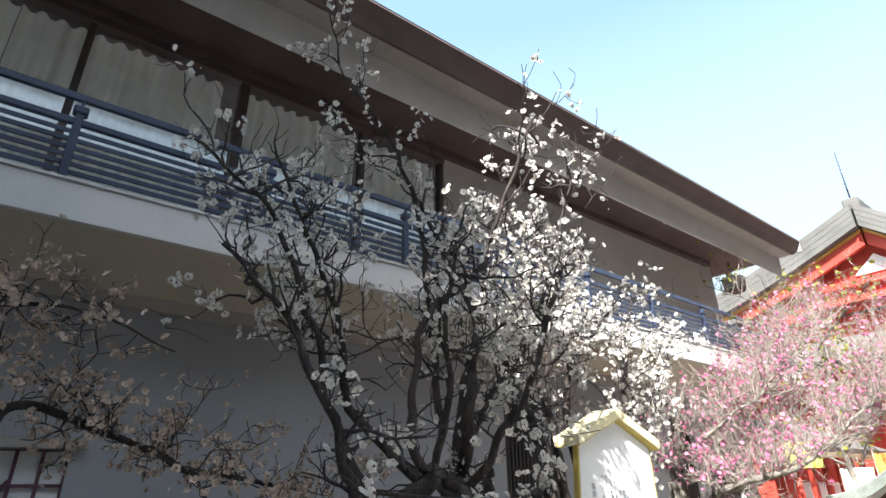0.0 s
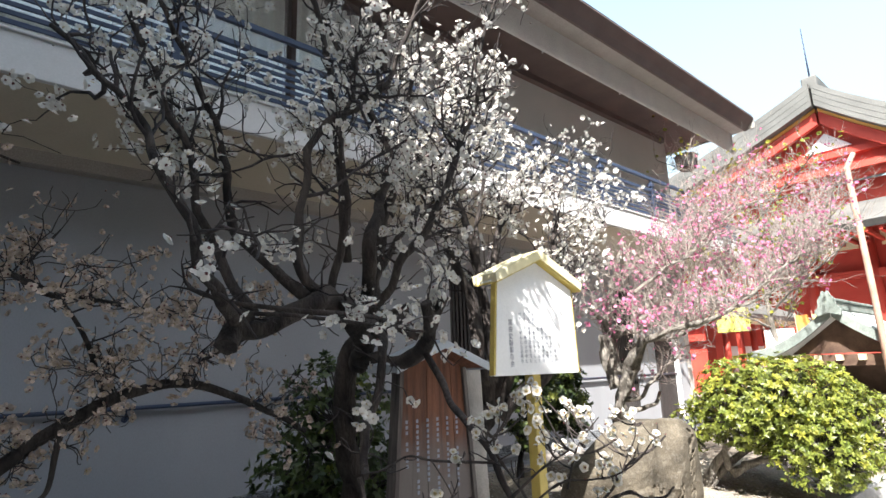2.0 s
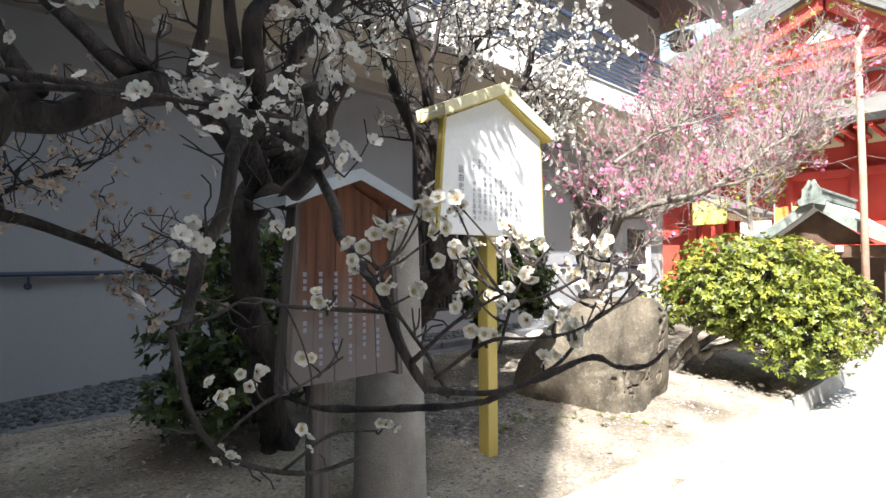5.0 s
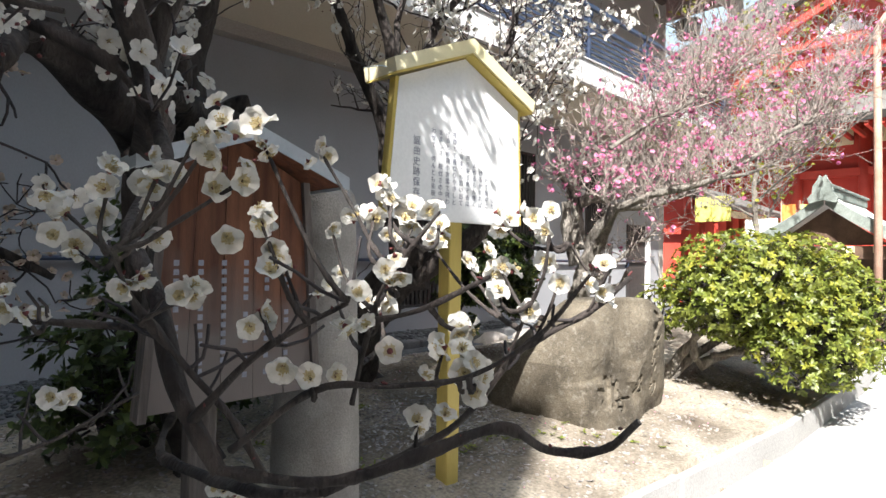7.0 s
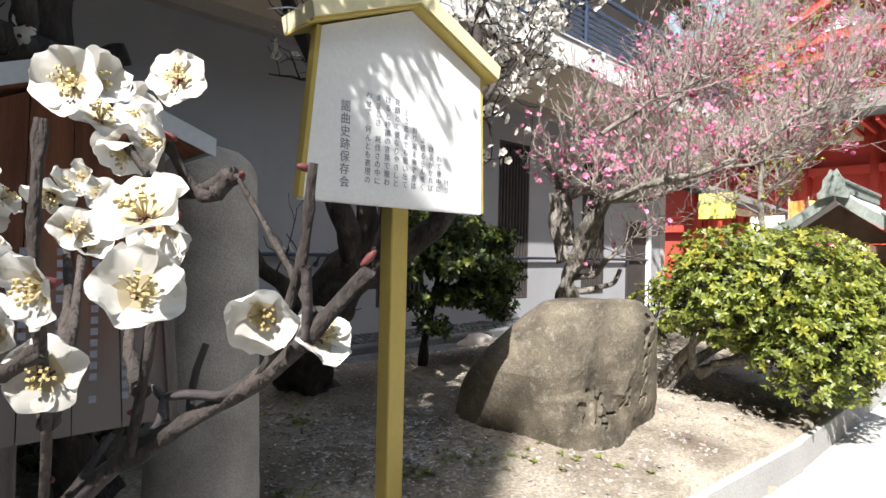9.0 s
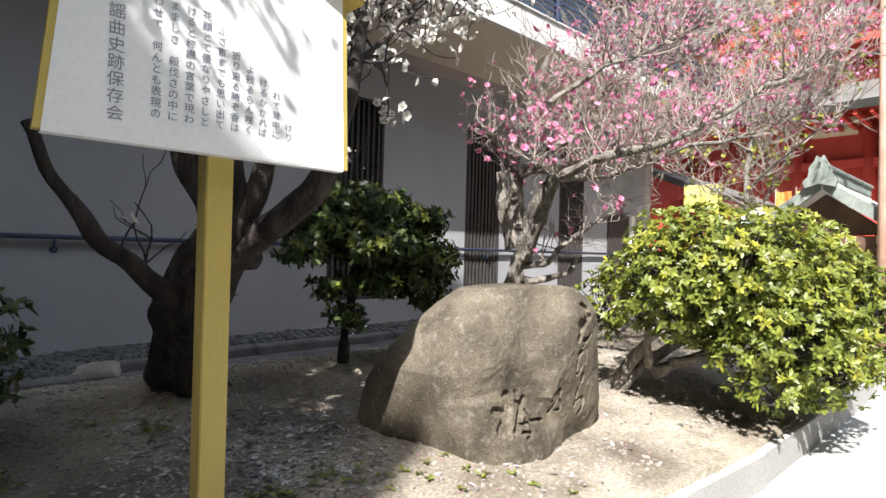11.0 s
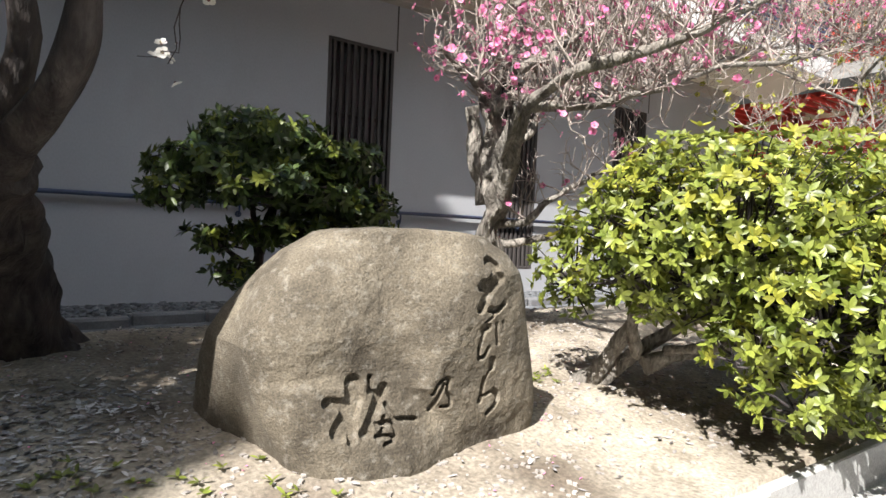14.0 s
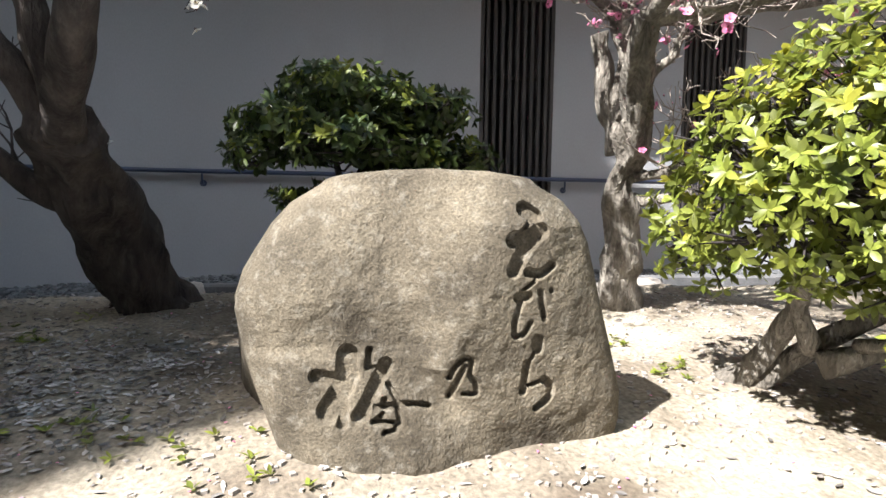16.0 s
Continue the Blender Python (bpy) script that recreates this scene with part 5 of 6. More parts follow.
def set_blossom(p, d, s):
    o = new("blossom", rb.choice(BM))
    o.matrix_world = Matrix.Translation(p) @ Vector(d).to_track_quat("Z", "Y").to_matrix().to_4x4() @ Matrix.Rotation(rb.random() * 6, 4, "Z") @ Matrix.Scale(s, 4)
    under(o, near)


def any_way():
    return Vector((rb.gauss(-0.35, 0.7), rb.gauss(-0.6, 0.65), rb.gauss(0.1, 0.65))).normalized()


for q in SPOTS_WEST + SPOTS_MID + SPOTS_LOW:
    for k in range(rb.choice((3, 4, 4, 5))):
        set_blossom(Vector(q) + Vector((rb.gauss(0, 0.019), rb.gauss(0, 0.019), rb.gauss(0.006, 0.019))) * (k > 0), any_way(), rb.uniform(0.9, 1.25))
for p in ((3.24, 1.445, 1.39), (3.245, 1.475, 1.362), (3.22, 1.50, 1.365), (3.30, 1.485, 1.352), (3.335, 1.495, 1.335), (3.25, 1.575, 1.445), (3.25, 1.60, 1.47)):
    set_blossom(Vector(p), any_way(), rb.uniform(0.9, 1.02))
budm = Geo()
budm.tube([(0, 0, -0.003), (0, 0, 0.0), (0, 0, 0.003), (0, 0, 0.006), (0, 0, 0.007)], [0.0009, 0.0018, 0.0021, 0.0014, 0.0004], 7, 0)
budm = budm.mesh("bud", M_CALYX)
for line in F[:11]:
    for i in range(2, len(line), 11):
        o = new("bud", budm)
        o.matrix_world = Matrix.Translation(line[i] + Vector((rb.gauss(0, 0.003), rb.gauss(0, 0.003), rb.gauss(0.004, 0.003)))) @ any_way().to_track_quat("Z", "Y").to_matrix().to_4x4()
        under(o, near)

# the white plum behind the white board
T2 = Tree(23, M_PETAL, 0.033, M_BARK, M_TWIG)
t = T2.limb([(5.46, 5.42, 0.10), (5.41, 5.32, 0.30), (5.34, 5.08, 0.62), (5.30, 4.85, 0.95), (5.30, 4.58, 1.16), (5.36, 4.32, 1.27)], 0.27, 0.16, 24, 0.34, 14)
T2.limb([(5.66, 5.22, 0.18), (5.50, 5.26, 0.32), (5.38, 5.12, 0.6)], 0.10, 0.14, 12, 0.3)
T2.limb([(5.20, 5.30, 0.16), (5.34, 5.28, 0.35), (5.34, 5.1, 0.6)], 0.09, 0.13, 12, 0.3)
l1 = T2.limb([(5.33, 4.5, 1.16), (5.2, 4.35, 1.45), (5.06, 4.3, 1.75), (5.0, 4.3, 2.3), (4.85, 4.3, 2.6), (4.62, 4.3, 3.0), (4.38, 4.3, 3.35), (4.17, 4.3, 3.58)], 0.10, 0.014, 12, 0.25, 9)
l2 = T2.limb([(5.34, 4.42, 1.2), (5.3, 4.3, 1.6), (5.2, 4.3, 2.2), (5.02, 4.3, 2.98), (4.82, 4.3, 3.5), (4.76, 4.3, 4.0)], 0.085, 0.013, 12, 0.25, 9)
l3 = T2.limb([(5.36, 4.35, 1.22), (5.48, 4.1, 1.40), (5.63, 3.88, 1.63), (5.68, 3.82, 1.95), (5.76, 3.82, 2.3), (5.9, 3.9, 2.9), (6.3, 4.1, 3.6), (6.8, 4.2, 4.3)], 0.095, 0.013, 12, 0.25, 9)
l4 = T2.limb([(5.30, 4.85, 0.85), (5.05, 4.72, 1.0), (4.82, 4.7, 1.2), (4.6, 4.7, 1.47), (4.4, 4.7, 1.85)], 0.075, 0.028, 11, 0.25)
l5 = T2.limb([(5.36, 4.3, 1.3), (5.45, 4.2, 1.9), (5.3, 4.25, 2.6), (5.55, 4.3, 3.3), (6.1, 4.3, 3.85), (6.6, 4.3, 4.3)], 0.07, 0.012, 11, 0.25)
l6 = T2.limb([(5.76, 3.82, 2.25), (6.2, 3.9, 2.7), (6.8, 4.0, 3.2), (7.4, 4.1, 3.6)], 0.026, 0.009, 8)
l7 = T2.limb([(5.2, 4.3, 2.2), (5.1, 4.3, 3.0), (5.25, 4.3, 3.8), (5.2, 4.3, 4.6)], 0.035, 0.01, 8)
T2.sprout(l1, 12, 0.55, 0.012, 2, 0.6, 0.18, 0.6, 2, 0.4)
T2.sprout(l2, 14, 0.55, 0.012, 2, 0.7, 0.22, 0.6, 2, 0.4)
T2.sprout(l3, 22, 0.55, 0.012, 2, 0.6, 0.5, 0.6, 2, 0.55)
T2.sprout(l5, 18, 0.55, 0.012, 2, 0.6, 0.5, 0.6, 2, 0.5)
T2.sprout(l6, 24, 0.5, 0.010, 2, 0.5, 0.65, 0.6, 2, 0.2)
T2.sprout(l7, 12, 0.5, 0.010, 2, 0.6, 0.4, 0.6, 2, 0.4)
T2.sprout(l4, 5, 0.4, 0.010, 1, 0.5, 0.1)
T2.sprout(l3, 5, 0.4, 0.009, 2, 0.3, 0.2, 0.7, 2, 0.3)
T2.bloom(0.85, 0.2, 2, 0.03)
T2.finish("tall dark-barked white plum with leaning forked trunk", (5.44, 5.35, 0.1), flower_label="white blossoms")

# the pink plum by the hall wall
T3 = Tree(31, M_PETAL_PINK, 0.028, M_BARK_PALE, M_TWIG_PALE)
t = T3.limb([(8.56, 5.06, 0.1), (8.54, 5.0, 0.4), (8.53, 4.95, 0.7), (8.47, 4.9, 1.05), (8.50, 4.8, 1.28), (8.42, 4.62, 1.58), (8.30, 4.38, 1.85), (8.27, 4.28, 1.97)], 0.145, 0.085, 20, 0.6, 14)
T3.limb([(8.70, 5.0, 0.12), (8.60, 5.0, 0.25), (8.55, 4.97, 0.45)], 0.07, 0.10, 10, 0.35)
T3.limb([(8.46, 4.92, 1.30), (8.40, 4.98, 1.65), (8.36, 5.0, 1.92), (8.31, 5.0, 2.08)], 0.095, 0.05, 14, 0.6, 10)
a1 = T3.limb([(8.48, 4.9, 1.5), (8.52, 4.95, 1.9), (8.50, 5.0, 2.20), (8.63, 5.0, 2.47), (8.80, 5.03, 2.84), (8.97, 5.0, 3.15), (9.1, 4.95, 3.6)], 0.10, 0.03, 14, 0.55, 10)
a1b = T3.limb([(8.52, 5.0, 2.16), (8.36, 4.92, 2.25), (8.16, 4.9, 2.33), (8.08, 4.9, 2.38), (7.94, 4.88, 2.48)], 0.06, 0.014, 11, 0.45)
a1c = T3.limb([(8.46, 4.88, 2.08), (8.6, 4.75, 2.12), (8.83, 4.7, 2.15), (9.37, 4.7, 2.26), (9.89, 4.7, 2.40), (10.44, 4.7, 3.03), (10.7, 4.7, 3.5)], 0.07, 0.018, 12, 0.45, 9)
a1d = T3.limb([(8.44, 4.75, 1.55), (8.52, 4.62, 1.78), (8.62, 4.6, 1.86), (8.68, 4.6, 1.98)], 0.035, 0.02, 9, 0.45)
a1e = T3.limb([(8.70, 4.72, 2.14), (8.72, 4.7, 2.4), (8.66, 4.72, 2.65), (8.6, 4.7, 3.0)], 0.035, 0.012, 9, 0.35)
a1f = T3.limb([(9.3, 4.7, 2.24), (9.5, 4.6, 2.55), (9.45, 4.55, 2.9), (9.7, 4.5, 3.3)], 0.035, 0.012, 9, 0.35)
a2 = T3.limb([(8.27, 4.26, 1.96), (8.24, 3.95, 2.04), (8.28, 3.68, 2.12), (8.5, 3.42, 2.2), (8.8, 3.22, 2.35), (9.05, 3.1, 2.5), (9.5, 2.95, 2.8)], 0.055, 0.014, 10, 0.35)
a3 = T3.limb([(8.28, 4.3, 1.95), (8.55, 4.15, 1.98), (8.9, 4.0, 2.06), (9.3, 3.85, 2.2), (9.7, 3.7, 2.4)], 0.05, 0.016, 10, 0.35)
a4 = T3.limb([(8.48, 4.85, 1.12), (8.72, 4.65, 1.22), (9.0, 4.6, 1.42), (9.4, 4.55, 1.6), (9.9, 4.5, 1.9)], 0.04, 0.013, 8, 0.3)
a5 = T3.limb([(8.50, 4.9, 1.0), (8.68, 4.72, 1.0), (8.92, 4.6, 1.05), (9.1, 4.58, 1.22)], 0.042, 0.026, 9, 0.3)
a6 = T3.limb([(8.16, 4.3, 2.3), (7.95, 4.2, 2.2), (7.8, 4.15, 2.08), (7.72, 4.1, 2.0)], 0.025, 0.014, 8, 0.3)
a7 = T3.limb([(8.48, 4.3, 2.35), (8.9, 4.5, 2.6), (9.52, 4.6, 3.09), (10.5, 4.6, 3.5), (11.5, 4.6, 3.94), (12.6, 4.6, 4.4)], 0.04, 0.012, 8, 0.3)
T3.limb([(8.2, 4.3, 2.2), (8.48, 4.3, 2.35), (8.6, 4.35, 2.42)], 0.045, 0.038, 9, 0.3)
a8 = T3.limb([(8.9, 4.0, 2.06), (9.6, 4.2, 2.4), (10.6, 4.4, 2.75), (11.6, 4.4, 3.1), (12.8, 4.4, 3.5)], 0.035, 0.012, 8, 0.3)
a9 = T3.limb([(8.14, 4.28, 2.62), (8.5, 4.0, 2.95), (9.0, 3.8, 3.2), (9.6, 3.7, 3.5)], 0.03, 0.01, 8, 0.3)
a10 = T3.limb([(9.0, 3.8, 3.2), (10.2, 3.9, 3.8), (11.6, 4.0, 4.4), (13.2, 4.0, 5.0)], 0.03, 0.01, 8, 0.3)
a11 = T3.limb([(9.5, 2.95, 2.8), (10.4, 2.9, 3.1), (11.4, 2.95, 3.5), (12.4, 2.9, 4.0), (13.0, 2.8, 4.5)], 0.028, 0.010, 8, 0.3)
a12 = T3.limb([(9.7, 3.7, 2.4), (10.6, 3.5, 2.6), (11.4, 3.3, 2.9), (12.2, 3.2, 3.2), (13.0, 3.2, 3.6)], 0.026, 0.010, 8, 0.3)
for line, n, ln, bl in ((a11, 55, 0.7, 0.2), (a12, 50, 0.6, 0.16), (a10, 60, 0.75, 0.2), (a1, 12, 0.4, 0.10), (a1b, 12, 0.3, 0.25), (a1c, 26, 0.45, 0.12), (a1d, 7, 0.14, 0.0), (a1e, 10, 0.4, 0.12), (a1f, 12, 0.4, 0.15), (a2, 34, 0.45, 0.20), (a3, 28, 0.5, 0.14), (a4, 12, 0.4, 0.08), (a7, 52, 0.65, 0.26), (a8, 46, 0.65, 0.24), (a6, 9, 0.3, 0.35), (a9, 24, 0.5, 0.25)):
    T3.sprout(line, int(n * 1.6), ln, 0.0085, 2, 0.75, bl, 0.45, 2, 0.15)
T3.sprout(t, 8, 0.16, 0.006, 1, 0.6, 0.0, 0.6, 2, 0.3)
T3.bloom(0.45, 0.3, 2, 0.02)
T3.finish("pink plum tree with pale grey peeling bark", (8.56, 5.06, 0.1), flower_label="pink blossoms and buds")

# withered plum boughs further west
T4 = Tree(41, M_PETAL_DRY, 0.024, M_BARK, M_TWIG)
t = T4.limb([(0.1, 4.5, -0.05), (0.3, 4.3, 0.6), (0.7, 4.05, 0.95), (1.05, 3.95, 1.12), (1.32, 3.9, 1.27), (1.53, 3.9, 1.42), (1.73, 3.9, 1.54), (2.02, 3.9, 1.62), (2.35, 3.9, 1.60), (2.73, 3.9, 1.40), (2.95, 3.92, 1.28)], 0.055, 0.018, 11, 0.28)
w2 = T4.limb([(0.7, 4.05, 0.95), (0.4, 3.95, 1.7), (0.45, 3.9, 2.40), (0.76, 3.9, 2.40), (1.15, 3.9, 2.27), (1.42, 3.9, 2.15), (2.03, 3.9, 2.06)], 0.036, 0.012, 8, 0.25)
w3 = T4.limb([(1.73, 3.9, 1.54), (1.58, 3.85, 1.92), (1.41, 3.8, 2.16)], 0.018, 0.008, 8)
w4 = T4.limb([(2.02, 3.9, 1.62), (2.21, 3.9, 1.76), (2.53, 3.9, 1.92)], 0.016, 0.008, 8)
w5 = T4.limb([(1.53, 3.9, 1.42), (1.49, 3.86, 1.13), (1.40, 3.84, 1.07)], 0.018, 0.011, 8)
w6 = T4.limb([(0.45, 3.9, 2.2), (0.2, 3.8, 2.6), (0.3, 3.7, 2.9), (0.7, 3.7, 2.95), (1.2, 3.7, 2.8)], 0.02, 0.007, 8)
for line, n in ((t, 30), (w2, 40), (w3, 14), (w4, 14), (w6, 26)):
    T4.sprout(line, int(n * 0.65), 0.34, 0.006, 2, 0.35, 0.4, 0.7, 2, 0.3)
T4.bloom(0.95, 0.2, 4, 0.04)
T4.finish("plum boughs with withered brown blossoms", (0.1, 4.5, 0), flower_label="withered beige blossoms")


# ---------------- shrubs ----------------
def leaf_tpl(l, w, bend):
    v = [(0, 0, 0), (0.3 * l, w * 0.42, 0.02 * l), (0.3 * l, -w * 0.42, 0.02 * l), (0.34 * l, 0, -0.03 * l), (0.65 * l, w * 0.46, 0.0 - bend * 0.3 * l), (0.65 * l, -w * 0.46, -bend * 0.3 * l), (0.68 * l, 0, -0.05 * l - bend * 0.3 * l), (l, 0, -bend * l)]
    f = [(0, 3, 1), (0, 2, 3), (1, 3, 6, 4), (3, 2, 5, 6), (4, 6, 7), (6, 5, 7)]
    return np.array(v), f


def rosette(g, p, d, r, n, l, w, mi=0):
    d = Vector(d).normalized()
    q = np.array(d.to_track_quat("Z", "Y").to_matrix())
    ph = r.random() * 6.3
    for k in range(n):
        v, f = leaf_tpl(l * r.uniform(0.7, 1.2), w * r.uniform(0.8, 1.15), r.uniform(0.05, 0.35))
        tilt, az = r.uniform(0.15, 0.85), ph + k * 2.4
        m = np.array((Matrix.Rotation(az, 3, "Z") @ Matrix.Rotation(-tilt, 3, "Y") @ Matrix.Rotation(r.uniform(-0.5, 0.5), 3, "X")))
        v = v @ m.T @ q.T + np.array(p)
        b = len(g.v)
        g.v.extend(map(tuple, v.tolist()))
        g.f.extend(tuple(b + i for i in x) for x in f)
        g.m.extend([mi] * len(f))
        g.smooth.extend([True] * len(f))


def shrub(name, label, at, foot, stems, blobs, count, leaf, mats, seed, bark, shell=0.35, young=0.0):
    """Stems from one foot, and rosettes of leaves on the uneven shells of several lobes."""
    r = random.Random(seed)
    s = thing(name, label, "shrub", at)
    wood, twigs, crown = Geo(), Geo(), Geo()
    for pts, r0, r1 in stems:
        p = spline(pts, 6)
        wood.tube(p, [q * (1 + 0.35 * noise.noise(c * 9)) for q, c in zip(taper(len(p), r0, r1), p)], 11, rough=0.4)
    total = sum(b[3] * b[4] * b[5] for b in blobs)
    for cx, cy, cz, rx, ry, rz in blobs:
        n = int(count * rx * ry * rz / total)
        for _ in range(n):
            u = Vector((r.gauss(0, 1), r.gauss(0, 1), r.gauss(0, 1))).normalized()
            k = 1 - shell * r.random() ** 1.6
            k *= 1 + 0.16 * noise.noise(Vector((u.x * 2.3 + cx, u.y * 2.3 + cy, u.z * 2.3)))
            p = Vector((cx + u.x * rx * k, cy + u.y * ry * k, cz + u.z * rz * k))
            if p.z < ground_z(p.x, p.y) + 0.03:
                continue
            d = (u + Vector((r.gauss(0, 0.35), r.gauss(0, 0.35), r.gauss(0.35, 0.3)))).normalized()
            rosette(crown, p, d, r, r.randint(5, 8), leaf[0], leaf[1], 1 if (young and r.random() < young and u.z > -0.2) else 0)
            if r.random() < 0.3:
                c = Vector((cx, cy, cz - rz * 0.3))
                mid = p.lerp(c, 0.5) + Vector((r.gauss(0, 0.04), r.gauss(0, 0.04), r.gauss(0, 0.04)))
                twigs.tube([p, p.lerp(mid, 0.5), mid, mid.lerp(c, 0.6)], [0.003, 0.005, 0.007, 0.009], 4, cap=False)
    wpart("stem", wood, bark, s)
    wpart("twigwork", twigs, M_TWIG, s, kind="stuff")
    wpart("crown", crown, mats, s, kind="stuff")
    return s


shrub("evergreen_bush", "large rounded glossy yellow-green evergreen bush in full sun", (8.6, 3.6, 0.1), None,
      [([(8.64, 3.84, 0.02), (8.78, 3.62, 0.3), (8.95, 3.3, 0.6), (9.0, 3.1, 1.0)], 0.065, 0.03), ([(8.52, 3.92, 0.0), (8.62, 3.82, 0.13), (8.64, 3.62, 0.42), (8.45, 3.3, 0.73)], 0.085, 0.03), ([(8.7, 3.5, 0.25), (9.2, 3.2, 0.45), (9.7, 2.9, 0.7)], 0.06, 0.03), ([(8.7, 3.55, 0.3), (8.55, 3.5, 0.6), (8.4, 3.3, 0.95)], 0.05, 0.02), ([(8.8, 3.4, 0.35), (8.7, 2.9, 0.5), (8.6, 2.5, 0.7)], 0.04, 0.02)],
      [(8.95, 3.05, 1.12, 0.95, 0.85, 0.62), (8.35, 3.25, 1.05, 0.52, 0.5, 0.42), (9.45, 2.75, 1.0, 0.75, 0.7, 0.62), (8.75, 2.5, 0.75, 0.55, 0.42, 0.45), (9.2, 2.4, 0.5, 0.6, 0.45, 0.4), (9.7, 3.2, 0.9, 0.6, 0.6, 0.6), (9.75, 2.35, 0.75, 0.5, 0.5, 0.55), (8.52, 2.72, 0.5, 0.3, 0.28, 0.25), (8.5, 2.5, 0.32, 0.26, 0.22, 0.18), (8.3, 3.75, 0.85, 0.3, 0.3, 0.32)],
      4900, (0.060, 0.027), [M_LEAF, M_LEAF_YEL], 51, M_BARK_PALE, 0.4, 0.25)
shrub("camellia_shrub", "dark green camellia with a thin trunk in half shade", (6.75, 5.25, 0.25), None,
      [([(6.72, 5.35, 0.1), (6.70, 5.3, 0.5), (6.72, 5.2, 0.9), (6.8, 5.1, 1.3)], 0.055, 0.03), ([(6.71, 5.28, 0.7), (6.5, 5.15, 0.85), (6.3, 5.05, 1.0)], 0.028, 0.012), ([(6.72, 5.2, 0.9), (7.0, 5.0, 1.15), (7.25, 4.95, 1.3)], 0.03, 0.012), ([(6.71, 5.25, 0.8), (6.6, 5.0, 1.2), (6.6, 4.9, 1.5)], 0.025, 0.012)],
      [(6.65, 5.0, 1.62, 0.42, 0.4, 0.16), (6.3, 4.98, 1.40, 0.36, 0.36, 0.13), (7.05, 4.95, 1.50, 0.42, 0.4, 0.14), (6.75, 4.8, 1.28, 0.48, 0.36, 0.13), (7.25, 4.95, 1.22, 0.38, 0.34, 0.13), (6.15, 4.98, 1.22, 0.24, 0.24, 0.09), (6.38, 5.0, 0.95, 0.2, 0.18, 0.09), (7.5, 5.0, 1.02, 0.2, 0.2, 0.07), (6.65, 5.1, 1.45, 0.55, 0.4, 0.12), (6.9, 4.9, 1.0, 0.42, 0.3, 0.12), (6.5, 4.95, 0.72, 0.18, 0.18, 0.09), (7.3, 4.9, 0.85, 0.25, 0.22, 0.1)],
      1800, (0.07, 0.03), [M_LEAF_DARK, M_LEAF], 52, M_BARK, 0.6, 0.33)
shrub("laurel_shrub", "dense dark green shrub behind the wooden board", (3.7, 4.9, 0.0), None,
      [([(3.72, 4.95, -0.05), (3.7, 4.9, 0.5), (3.65, 4.85, 1.2)], 0.04, 0.02), ([(3.75, 4.95, -0.05), (3.9, 4.9, 0.6), (4.0, 4.85, 1.2)], 0.04, 0.02), ([(3.7, 4.95, 0), (3.45, 4.8, 0.4), (3.3, 4.7, 0.8)], 0.03, 0.015)],
      [(3.75, 4.85, 1.35, 0.52, 0.5, 0.5), (3.45, 4.75, 0.8, 0.5, 0.45, 0.42), (3.95, 4.8, 0.75, 0.55, 0.45, 0.45), (3.3, 4.65, 0.5, 0.4, 0.4, 0.3)],
      900, (0.07, 0.034), [M_LEAF_DARK, M_LEAF], 53, M_BARK, 0.6, 0.03)
# ---------------- pavilion with a copper roof ----------------
pv = thing("pavilion", "small open pavilion with a curved green copper roof", "pavilion", (16.6, 3.9, -0.1))


PX0, PX1, PYC, PZ, PW, PH = 15.2, 18.6, 3.76, 1.66, 1.75, 0.92
for sy in (-1, 1):
    prof = [(PYC + sy * (0.02 + PW * (1 - t)), PZ + PH * t ** 1.75) for t in [i / 10 for i in range(11)]]
    poly = prof + [(y, z + 0.10) for y, z in reversed(prof)]
    wpart("roof_slope", Geo().prism(poly, "x", PX0, PX1), M_COPPER_L, pv, "pale sheet-copper slope")
    edge = [(y, z - 0.1) for y, z in prof] + [(y, z + 0.13) for y, z in reversed(prof)]
    wpart("barge_board", Geo().prism(edge, "x", PX0 - 0.09, PX0), M_COPPER, pv, "dark green edge")
    for k in range(1, 10):
        y, z = prof[k]
        wpart("roof_seam", Geo().tube([(PX0, y, z + 0.103), (PX1, y, z + 0.103)], [0.011, 0.011], 5), M_COPPER, pv)
    for k in range(1, 13):
        x = PX0 + k * 0.27
        i = 1 + k % 2
        for j in range(i, 10, 2):
            wpart("roof_joint", Geo().tube([(x, prof[j - 1][0], prof[j - 1][1] + 0.102), (x, prof[j][0], prof[j][1] + 0.102)], [0.006, 0.006], 4), M_COPPER, pv)
    rim = [(y, z - 0.02) for y, z in prof] + [(y, z + 0.16) for y, z in reversed(prof)]
    wpart("verge_roll", Geo().prism(rim, "x", PX0 + 0.02, PX0 + 0.20), M_COPPER_L, pv, "pale rounded verge")
wpart("ridge", Geo().span(PX0 - 0.12, PX1, PYC - 0.11, PYC + 0.11, PZ + PH + 0.06, PZ + PH + 0.24, 0, 0.02), M_COPPER, pv)
wpart("ridge_cap", Geo().span(PX0 - 0.16, PX1, PYC - 0.15, PYC + 0.15, PZ + PH + 0.24, PZ + PH + 0.29, 0, 0.015), M_COPPER, pv)
